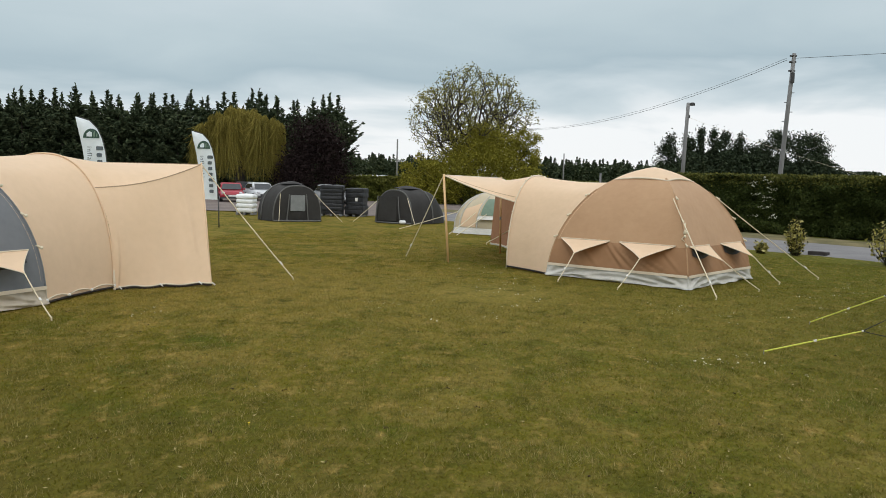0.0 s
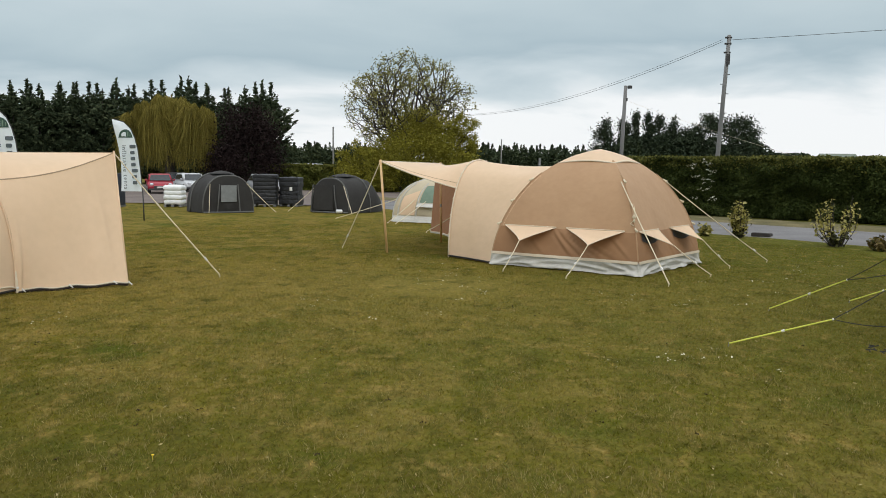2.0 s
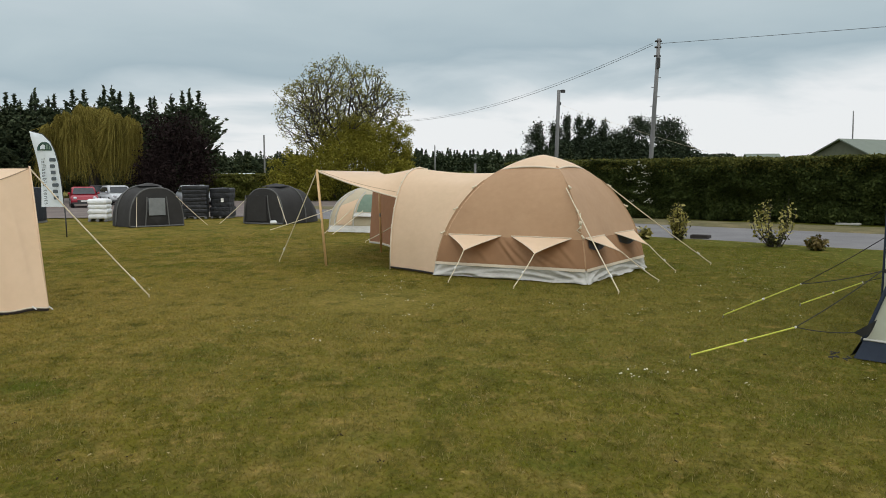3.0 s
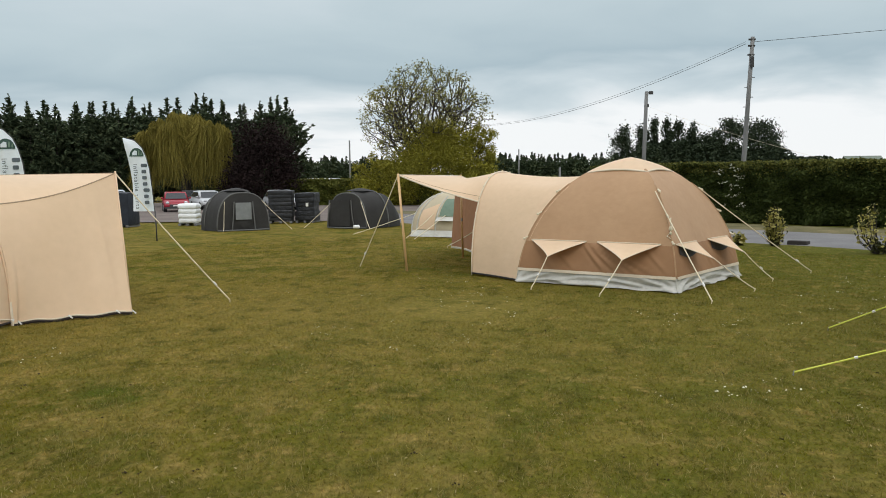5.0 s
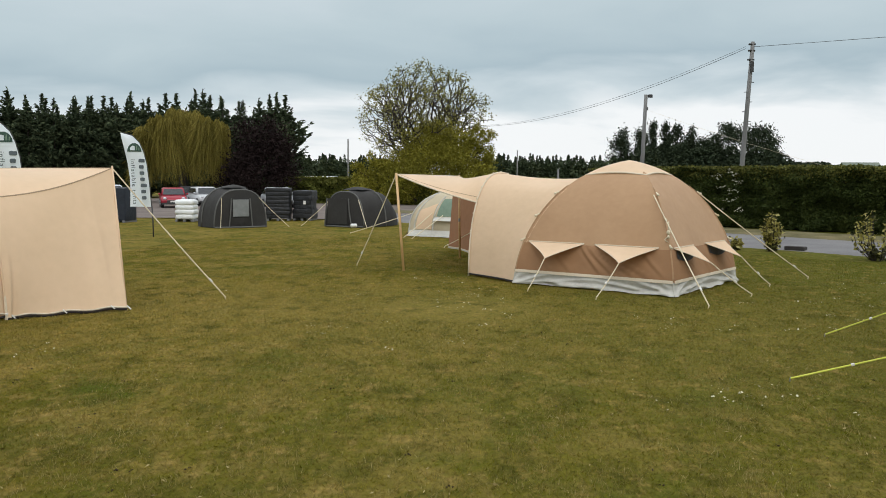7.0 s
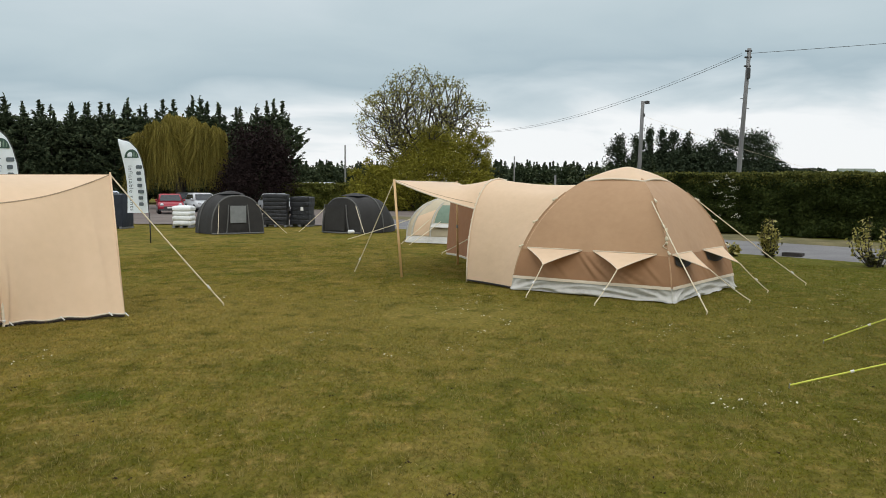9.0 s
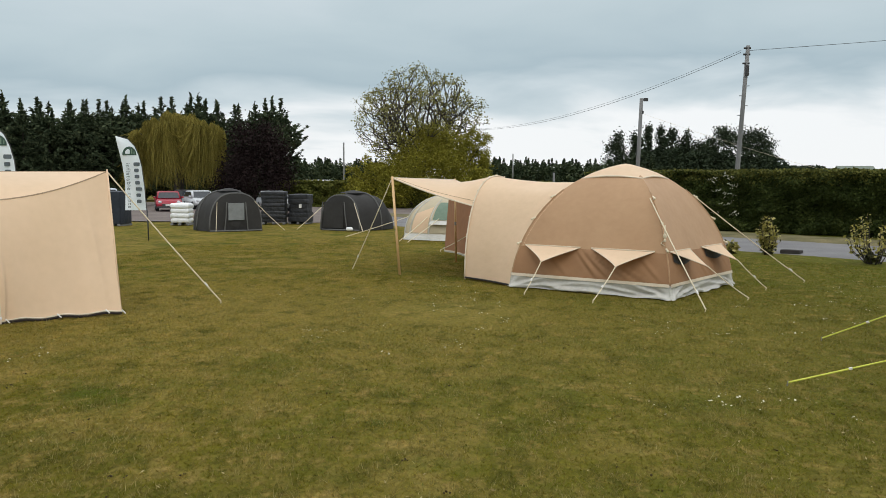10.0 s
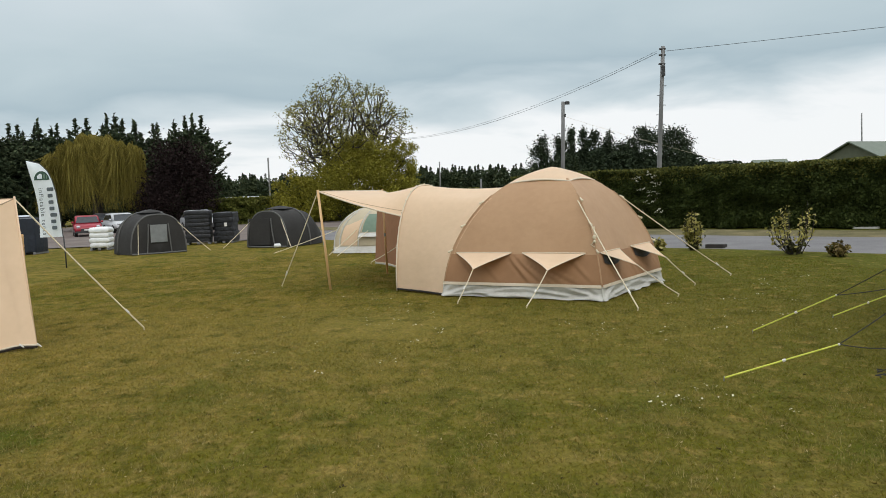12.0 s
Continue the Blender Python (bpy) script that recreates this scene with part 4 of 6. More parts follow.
def willow():
    r = np.random.default_rng(33)
    t = thing("willow", pose(-23.6, 61, 0), "yellow-green weeping willow with hanging curtains of twigs", "tree")
    part("trunk", Shape().tube([(0, 0, 0), (0.2, 0, 2), (0.1, 0, 4.5)], [0.45, 0.35, 0.15], 8), BARK, t)
    limbs, verts, faces = Shape(), [], []
    tops = []
    for k in range(58):
        a, e = k * 2.4, math.sqrt((k + 0.5) / 58)
        tops.append((3.6 * e * math.cos(a) + r.normal() * 0.2, 3.2 * e * math.sin(a) + r.normal() * 0.2, 0.0, a))
    level = lambda x, y: float(np.interp(x, (-4.0, -3.0, -1.0, 0.1, 1.8, 3.1, 4.0), (3.9, 5.3, 6.8, 7.05, 6.6, 6.1, 5.6))) * (1 - 0.012 * y * y)
    tops = [(x, y, level(x, y) * r.uniform(0.92, 1.03), a) for x, y, _, a in tops]
    for k, (x, y, z, a) in enumerate(tops):
        limbs.tube([(0.1, 0, 3.2), (x * 0.5, y * 0.5, z * 0.86), (x, y, z - 0.1)], [0.11, 0.06, 0.02], 5)
        drift, short = r.normal(size=2) * 0.30, r.uniform(0.6, 1.35)
        for _ in range(190):
            b, e = r.uniform(0, 6.28), math.sqrt(r.uniform(0, 1))
            sx, sy = x + math.cos(b) * e * 0.26, y + math.sin(b) * e * 0.26
            top = z - 0.28 * e * e + r.normal() * 0.08
            low = max(0.9 + r.uniform(0, 0.8), top - short * r.uniform(0.7, 4.6) * (0.55 + 0.45 * e))
            n = 7
            w = r.uniform(0.007, 0.017)
            turn, sway = r.uniform(0, 3.14), drift + r.normal(size=2) * 0.24
            base = len(verts)
            for i in range(n + 1):
                q = i / n
                px = sx + math.cos(b) * 0.20 * (1 - math.exp(-4 * q)) + sway[0] * q * q + r.normal() * 0.03
                py = sy + math.sin(b) * 0.20 * (1 - math.exp(-4 * q)) + sway[1] * q * q
                ww = w * (0.5 + r.uniform(0.3, 1.0)) * (1.0 - 0.6 * q)
                pz = top - q * (top - low)
                verts += [(px - math.cos(turn) * ww, py - math.sin(turn) * ww, pz), (px + math.cos(turn) * ww, py + math.sin(turn) * ww, pz - 0.03)]
            faces += [(base + 2 * i, base + 2 * i + 1, base + 2 * i + 3, base + 2 * i + 2) for i in range(n)]
    part("branch", limbs, BARK, t)
    part("foliage", np_mesh("foliage", verts, faces), WILLOW, t)


willow()


def hedge(name, a, b, h, depth, label, seed, n, leaf=0.075, lean=0.0, leaf_mat=None):
    """A clipped hedge from a to b: a twiggy core, coloured near black for the shade inside, under many small leaves,
    with paler shoots along the top.
    """
    r = np.random.default_rng(seed)
    a, b = Vector((*a, 0)), Vector((*b, 0))
    length = (b - a).length
    t = thing(name, pose(a.x, a.y, 0, 0, 0, math.degrees(math.atan2(b.y - a.y, b.x - a.x))), label, "hedge", kind="structure")
    bump = lambda x, z: 0.24 * noise.noise((x * 0.7, z * 0.9, seed)) + 0.40 * noise.noise((x * 1.1, z * 2.2, seed + 9)) + 0.13 * noise.noise((x * 2.1, z * 1.6, seed + 3)) + 0.06 * noise.noise((x * 4.5, z * 4.0, seed + 5))
    topz = lambda x: h + 0.09 * noise.noise((x * 0.35, 0, seed)) + 0.07 * noise.noise((x * 1.3, 2, seed)) + lean * x
    prof = lambda x, q: (0.06 + bump(x, q * 3), q * topz(x))

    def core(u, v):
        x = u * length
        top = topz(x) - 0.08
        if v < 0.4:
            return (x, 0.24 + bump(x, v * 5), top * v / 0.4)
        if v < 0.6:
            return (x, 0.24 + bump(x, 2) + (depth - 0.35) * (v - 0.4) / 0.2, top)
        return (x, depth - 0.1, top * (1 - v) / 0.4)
    # one closed sheet for the inner twigs, their shade in its colour
    part("twigs", Shape().grid(core, int(length * 7), 50), CORE_SHADED, t, "", True)
    x, z = r.uniform(0, length, n), r.uniform(0.0, 1, n)
    off = np.array([bump(i, k * 5 * 0.4) for i, k in zip(x, z)])
    th = np.array([topz(i) for i in x])
    p = np.stack([x, 0.06 + off + np.abs(r.normal(size=n)) * -0.05 + 0.03, 0.04 + z * (th - 0.04)], 1)
    nt = n // 3
    xt = r.uniform(0, length, nt)
    tt = np.array([topz(i) for i in xt])
    pt = np.stack([xt, r.uniform(0.0, depth, nt), tt + r.normal(size=nt) * 0.035], 1)
    part("leaves", leaf_mesh("leaves", np.concatenate([p, pt[: nt // 2]]), leaf, r, 0.2, 1.5), leaf_mat or HEDGE_LEAF, t)
    down = np.abs(r.normal(size=nt)) * 0.20
    near = np.array([bump(i, 2 * (1 - k / e)) for i, k, e in zip(xt, down, tt)])
    face_top = np.stack([xt, 0.03 + near + r.normal(size=nt) * 0.04, tt - down], 1)[: nt // 4]
    part("shoots", leaf_mesh("shoots", np.concatenate([pt[nt // 2:], face_top]) + np.array([0, 0, 0.02]), leaf * 0.9, r, 0.2, 2.0), HEDGE_TOP, t)
    return t


HEDGE_A, HEDGE_B = (4.6, 37.8), (27.5, 15.2)
hedge("hedge", HEDGE_A, HEDGE_B, 2.34, 1.3, "tall clipped dark green hedge along the lane", 41, 190000, 0.062)
hedge("hedge", (-16.2, 61.5), (4.0, 57.0), 1.88, 1.4, "clipped green hedge behind the car park", 42, 18000, 0.13, 0.0, HEDGE_PALE)


def blossom():
    r = np.random.default_rng(44)
    pts = []
    for x, z in [(-0.05, 2.2), (0.14, 1.92), (0.38, 1.77), (0.05, 1.49), (0.38, 1.44), (-0.47, 1.92), (-0.66, 2.1), (-0.33, 1.58), (-0.14, 1.07), (0.57, 0.78), (0.42, 0.69), (-0.47, 0.74), (0.2, 2.12), (0.3, 1.2)]:
        for _ in range(3):
            c = np.array([x + r.normal() * 0.10, 0, z + r.normal() * 0.05])
            pts.append(c + r.normal(size=(5, 3)) * (0.055, 0.04, 0.022))
    t = part("blossom_spray", leaf_mesh("blossom_spray", np.concatenate(pts), 0.045, r, 0.2, 1.2), BLOSSOM)
    t.matrix_basis = pose(9.55, 32.7, 0, 0, 0, -44.6)
    tagged(t, "white blossom sprays growing out of the hedge", "blossom", kind="stuff")


blossom()


def shrub(x, y, h, w, n, mat, seed, label):
    r = np.random.default_rng(seed)
    t = thing("shrub", pose(x, y, 0), label, "shrub", "young shrubs by the lane")
    pts, old = [], []
    for k in range(n):
        a, q = r.uniform(0, 6.28), math.sqrt(r.uniform(0.02, 1))
        tip = Vector((math.cos(a) * q * w, math.sin(a) * q * w, h * (1 - 0.45 * q * q) * r.uniform(0.75, 1.03)))
        mid = Vector((tip.x * 0.8, tip.y * 0.8, tip.z * 0.42))
        part("stem", Shape().tube([(tip.x * 0.3, tip.y * 0.3, 0), mid, tip], [0.014, 0.010, 0.004], 4), BARK, t)
        for u in r.uniform(0.10, 1.0, 30):
            q = np.array(mid.lerp(tip, (u - 0.5) * 2) if u > 0.5 else mid * (2 * u)) + r.normal(size=3) * 0.045
            (pts if u > 0.36 and r.uniform() < 0.82 else old).append(q)
    part("young_leaves", leaf_mesh("young_leaves", np.array(pts), 0.060, r, 0.3, 1.8), mat, t, "pale young leaves at the shoot tips")
    part("leaves", leaf_mesh("leaves", np.array(old), 0.062, r, 0.3, 1.8), SHRUB_DARK, t)


shrub(7.71, 20.9, 1.10, 0.28, 26, SHRUB_LEAF, 51, "upright young green shrub at the lawn's edge")
shrub(9.46, 18.5, 1.42, 0.62, 18, SHRUB_LEAF, 52, "loose pale-leaved young shrub at the lawn's edge")
shrub(10.05, 17.5, 0.36, 0.26, 16, SHRUB_RED, 53, "small bronze-leaved shrub at the lawn's edge")
shrub(6.85, 21.3, 0.36, 0.20, 12, SHRUB_LEAF, 54, "small green shrub at the lawn's edge")


# ---- the other tents ----
def small_dome(m, side, top, label):
    """A pale dome tent with mesh windows."""
    t = thing("dome_tent", m, label, "tent")
    h = side / 2
    corner = [(-1, -1), (1, -1), (1, 1), (-1, 1)]

    def face(i, q, z, out=0.0):
        (ax, ay), (bx, by) = corner[i], corner[(i + 1) % 4]
        k = h * max(0.0, 1 - (z / top) ** 2.5) ** 0.4
        return Vector((k * ((ax + bx) / 2 + (bx - ax) / 2 * q) + (ax + bx) / 2 * out, k * ((ay + by) / 2 + (by - ay) / 2 * q) + (ay + by) / 2 * out, z))
    for i in range(4):
        part("wall_panel", Shape().grid(lambda a, b: face(i, -1 + 2 * b, 0.12 + (top - 0.13) * a ** 0.8), 20, 8), BEIGE, t, "", True)
        part("mud_skirt", Shape().grid(lambda a, b: face(i, -1 + 2 * b, 0.20 * a + 0.006, 0.02 + 0.12 * (1 - a) + 0.02 * math.sin(40 * b) * (1 - a)), 4, 40), SKIRT, t, "", True)
        ax, ay = corner[i]
        part("rib_sleeve", Shape().tube([(ax * h * max(0, 1 - (z / top) ** 2.5) ** 0.4 * 1.01, ay * h * max(0, 1 - (z / top) ** 2.5) ** 0.4 * 1.01, z) for z in [top * 0.97 * j / 16 for j in range(17)]], 0.022, 6), SKIRT, t, "", True)
    part("vent_cap", Shape().grid(lambda a, b: (0.45 * (2 * a - 1), 0.45 * (2 * b - 1), top + 0.03 - 0.10 * max(abs(2 * a - 1), abs(2 * b - 1)) ** 1.5), 8, 8), SKIRT, t, "", True)
    part("window", Shape().grid(lambda a, b: face(0, -0.84 + 0.40 * b, 0.24 + (0.62 + 0.22 * b) * a, 0.012), 8, 6), SAND, t, "sand-coloured door panel", True)
    part("window", Shape().grid(lambda a, b: face(0, -0.34 + 0.85 * b, 0.66 + 0.56 * a, 0.012), 8, 5), MESH_GREEN, t, "pale green mesh window", True)
    part("window_flap", Shape().grid(lambda a, b: face(0, -0.38 + 0.90 * b, 0.64 - 0.12 * a, 0.02 + 0.12 * a), 3, 4), SKIRT, t, "", True)
    part("window", Shape().grid(lambda a, b: face(0, -0.36 + 0.86 * b, 0.24 + 0.24 * a, 0.012), 3, 4), BEIGE, t, "", True)
    for q in (-0.88, -0.40, 0.55):
        part("seam", Shape().tube([face(0, q, 0.15 + 1.15 * j / 10, 0.015) for j in range(11)], 0.022, 5), SKIRT, t)
    for q, z, out in ((-0.5, 0.75, 1.3), (-0.18, 0.7, 1.5)):
        a = face(0, q, z, 0.02)
        rope(t, a, (a.x - 0.3, a.y - out, 0.03), 0.012)
    a = Vector((-h * 0.8, -h * 0.8, 0.85))
    rope(t, a, (-h - 2.2, -h - 0.2, 0.03), 0.012)
    return t


small_dome(pose(-0.57, 26.4, 0, 0, 0, -23.6), 2.9, 1.52, "cream and green dome tent with pale skirt behind the awning")


def dark_tent(m, front_w, mid_w, h, length, label, window, near_peg):
    """A charcoal tunnel tent; its door end looks along -y."""
    t = thing("tunnel_tent", m, label, "tent", "charcoal tents")
    arcs = [(0.0, front_w * 0.5, h * 0.93), (0.12, front_w * 0.52, h * 0.95), (0.45, mid_w * 0.5, h), (0.7, mid_w * 0.49, h * 0.93), (0.92, mid_w * 0.42, h * 0.6), (1.0, mid_w * 0.36, h * 0.12)]

    def arc(u, b, grow=0.0):
        k = min(len(arcs) - 2, max(0, sum(a[0] <= u for a in arcs) - 1))
        (u0, w0, h0), (u1, w1, h1) = arcs[k], arcs[k + 1]
        f = (u - u0) / (u1 - u0)
        w, z = w0 + (w1 - w0) * f + grow, h0 + (h1 - h0) * f + grow
        th = math.pi * b
        c = math.cos(th)
        return Vector((-w * math.copysign(abs(c) ** 0.75, c), length * u, z * math.sin(th) ** 0.8))
    part("body", Shape().grid(lambda a, b: arc(a, b), 20, 24), CHARCOAL, t, "", True)
    part("front_panel", Shape().grid(lambda a, b: Vector((arc(0, b).x * a, -0.02 - 0.10 * (1 - a) * math.sin(math.pi * b), arc(0, b).z * a)) if a > 0 else Vector((0, -0.05, 0)), 8, 24), CHARCOAL, t, "", True)
    for u in (0.0, 0.45):
        part("arch_sleeve", Shape().tube([arc(u, j / 24, 0.012) for j in range(25)], 0.03, 6), CHARCOAL_PALE, t, "", True)
    part("vent_cap", Shape().grid(lambda a, b: (0.42 * (2 * a - 1), length * 0.35 + 0.42 * (2 * b - 1), h + 0.10 - 0.12 * max(abs(2 * a - 1), abs(2 * b - 1)) ** 1.4), 8, 8), CHARCOAL, t, "", True)
    w, wz0, wz1, x0 = window
    part("window", Shape().box((x0, -0.12, (wz0 + wz1) / 2), (w, 0.03, wz1 - wz0), 0, 0.01), MESH_PALE if wz0 > 0.3 else CHARCOAL, t, "pale grey mesh window" if wz0 > 0.3 else "")
    for dx in (-w / 2 - 0.05, w / 2 + 0.05):
        part("zip_flap", Shape().tube([(x0 + dx * 1.25, -0.10, 0.02), (x0 + dx * 1.1, -0.13, 0.6), (x0 + dx, -0.11, 1.1)], 0.025, 5), CHARCOAL_PALE, t)
    part("mud_skirt", Shape().tube([arc(0, 0.0) + Vector((0, -0.04, 0.02)), (0, -0.16, 0.02), arc(0, 1.0) + Vector((0, -0.04, 0.02))], 0.035, 5), CHARCOAL_PALE, t)
    for sx in (-1, 1):
        a = arc(0.0, 0.28 if sx < 0 else 0.72)
        rope(t, a, (-front_w / 2 - near_peg if sx < 0 else front_w / 2 + 0.65, -0.75 if sx > 0 or near_peg > 0 else -0.35, 0.02), 0.012)
    return t


dark_tent(pose(-9.33, 29.5, 0, 0, 0, 36), 2.0, 2.35, 1.52, 2.3, "charcoal tunnel tent with pale mesh window on the grass", (0.62, 0.42, 1.06, -0.02), -0.12)
dark_tent(pose(-5.55, 30.6, 0, 0, 0, -24), 1.75, 2.3, 1.45, 2.6, "charcoal tunnel tent with closed door and grey straps", (0.9, 0.10, 1.1, -0.25), 0.65)

roll = part("rolled_bag", Shape().tube([(-0.13, 0, 0.08), (-0.10, 0, 0.08), (0.10, 0, 0.08), (0.13, 0, 0.08)], [0.03, 0.075, 0.075, 0.03], 10), WRAP_WHITE, None, "small white rolled bag on the grass by the tent door", True)
roll.matrix_basis = pose(-5.10, 30.05, 0, 0, 0, 20)
tagged(roll, category="bag")


def cream_tent():
    """The cream tent with a navy groundsheet at the lawn's near side."""
    c = (7.08, 5.42)
    m = pose(c[0], c[1], 0, 0, 0, -50.3)
    t = thing("frame_tent", m, "cream tent with navy groundsheet, slate windows and black tabs", "tent")
    h = 1.5
    corner = [(-1, -1), (1, -1), (1, 1), (-1, 1)]
    kk = lambda z: h * (1 - 0.335 * z / 1.76)

    def face(i, q, z, out=0.0):
        (ax, ay), (bx, by) = corner[i], corner[(i + 1) % 4]
        k = kk(z)
        return Vector((k * ((ax + bx) / 2 + (bx - ax) / 2 * q) + (ax + bx) / 2 * out, k * ((ay + by) / 2 + (by - ay) / 2 * q) + (ay + by) / 2 * out, z))
    for i in range(4):
        part("wall_panel", Shape().grid(lambda a, b: face(i, -1 + 2 * b, 0.17 + 1.75 * a), 12, 10), CREAM, t, "", True)
        part("groundsheet", Shape().grid(lambda a, b: face(i, -1 + 2 * b, 0.19 * a + 0.004, 0.03 + 0.05 * (1 - a) + 0.012 * math.sin(30 * b) * (1 - a)), 4, 30), NAVY, t, "navy groundsheet turned up at the edge" if i == 0 else "", True)
        ax, ay = corner[i]
        part("piping", Shape().tube([(ax * kk(z) * 1.008, ay * kk(z) * 1.008, z) for z in [0.16 + 1.76 * j / 14 for j in range(15)]], 0.022, 6), NAVY, t, "", True)
        part("hem", Shape().tube([face(i, -1 + 2 * j / 8, 0.19, 0.035) for j in range(9)], 0.014, 5), SKIRT, t)
    part("roof", Shape().grid(lambda a, b: (kk(1.9) * 1.02 * (2 * a - 1), kk(1.9) * 1.02 * (2 * b - 1), 2.16 - 0.25 * max(abs(2 * a - 1), abs(2 * b - 1)) ** 2), 10, 10), CREAM, t, "", True)

    part("window", Shape().grid(lambda a, b: face(0, -0.965 * (1 - b) + (-0.90 + 0.42 * a) * b, (0.76 + 1.08 * a) * (1 - b) + (0.52 + 1.05 * a) * b, 0.008), 8, 6), SLATE, t, "slate grey window panel", True)
    part("window", Shape().grid(lambda a, b: face(0, -0.45 + 0.9 * b, 0.46 + 0.34 * a, 0.008), 3, 4), SLATE, t, "slate grey window panel", True)
    part("window", Shape().grid(lambda a, b: face(3, -0.5 + 1.0 * b, 0.55 + 0.9 * a, 0.008), 3, 4), SLATE, t, "", True)
    inv = m.inverted()
    loc = lambda x, y, z: inv @ Vector((x, y, z))
    # black tabs on the corner and their lines
    tabs = []
    for z in (0.24, 0.86, 1.30):
        a = Vector((-kk(z), -kk(z), z))
        tip = a + Vector((-0.08, -0.14, 0.02))
        part("tab", Shape().add([a + Vector((0.0, 0.0, -0.05)), a + Vector((0.10, -0.03, 0.16)), tip, a + Vector((0.02, 0.03, 0.0))], [(0, 2, 1), (0, 3, 2), (1, 2, 3), (0, 1, 3)]), ROPE_DARK, t, "black webbing tab")
        tabs.append(tip)
    for q, z in ((-0.72, 1.05), (-0.78, 1.45)):
        a = face(0, q, z, 0.01)
        part("tab", Shape().add([a, a + Vector((0.14, 0.0, 0.10)), a + Vector((0.05, -0.10, 0.0)), a + Vector((0.1, 0, -0.03))], [(0, 2, 1), (0, 3, 2), (1, 2, 3), (0, 1, 3)]), ROPE_DARK, t, "black webbing tab")
    r1, r2, r3 = loc(4.25, 5.43, 0.35), loc(5.23, 7.53, 0.50), loc(6.64, 8.76, 0.35)
    for ring, ends in ((r1, (tabs[0], tabs[1])), (r2, (tabs[1], tabs[2])), (r3, (Vector((-1.42, 1.35, 0.9)),))):
        for e in ends:
            rope(t, ring, e, 0.005, ROPE_DARK, "guy_rope", 0.02)
    for pin, ring in ((loc(3.31, 5.73, 0.02), r1), (loc(4.50, 8.15, 0.02), r2), (loc(5.89, 9.0, 0.02), r3)):
        part("yellow_strap", Shape().tube([pin, pin.lerp(ring, 0.52)], 0.009, 5), YELLOW, t, "neon yellow guy strap")
        part("yellow_strap", Shape().tube([pin.lerp(ring, 0.54), ring], 0.008, 5), YELLOW, t, "neon yellow guy strap")
        part("slider", Shape().tube([pin.lerp(ring, 0.515), pin.lerp(ring, 0.545)], 0.014, 6), WHITE_PLASTIC, t)
        part("slider", Shape().ball(ring, 0.013, 6), WHITE_PLASTIC, t)
        part("peg", Shape().tube([pin + Vector((0, 0, 0.012)), pin - Vector((0.02, 0, 0.08))], 0.007, 5), METAL, t)

    # loose ends of black cord on the grass by the corner
    for k, (dx, dy) in enumerate(((-0.35, 0.10), (-0.10, -0.30), (0.25, -0.22))):
        a = Vector((-h - 0.10 + dx * 0.35, -h - 0.10 + dy * 0.5, 0.012))
        part("cord_end", Shape().tube([a + Vector((0.04 * math.sin(1.7 * j + k), 0.03 * j - 0.06, 0.010 * (j % 2))) for j in range(6)], 0.006, 5), ROPE_DARK, t, "loose end of black cord")

    # the taller porch behind
    p0 = loc(6.55, 8.1, 0)
    e1 = (inv.to_3x3() @ Vector((0.80, -0.35, 0))).normalized()
    e2 = (inv.to_3x3() @ Vector((0.66, 0.75, 0))).normalized()

    def porch(a, b):
        s = b * 4.6
        if s < 1.72:
            w, z = 0.0 + 0.02 * s, 0.05 + s
        else:
            f = (s - 1.72) / 2.88
            w, z = 0.03 + 2.5 * f, 1.77 + 0.28 * math.sin(f * math.pi * 0.55)
        return p0 + e1 * w + e2 * (2.2 * a) + Vector((0, 0, z))
    part("porch_wall", Shape().grid(porch, 6, 30), CREAM, t, "", True)
    part("porch_roll", Shape().tube([porch(0, 1.74 / 4.6) + Vector((0, 0, 0.02)), porch(0, 0.6), porch(0, 0.85)], 0.05, 7), SKIRT, t, "", True)
    part("porch_piping", Shape().tube([porch(0, j / 20 * 0.38) for j in range(21)], 0.015, 5), NAVY, t)
    return t


cream_tent()


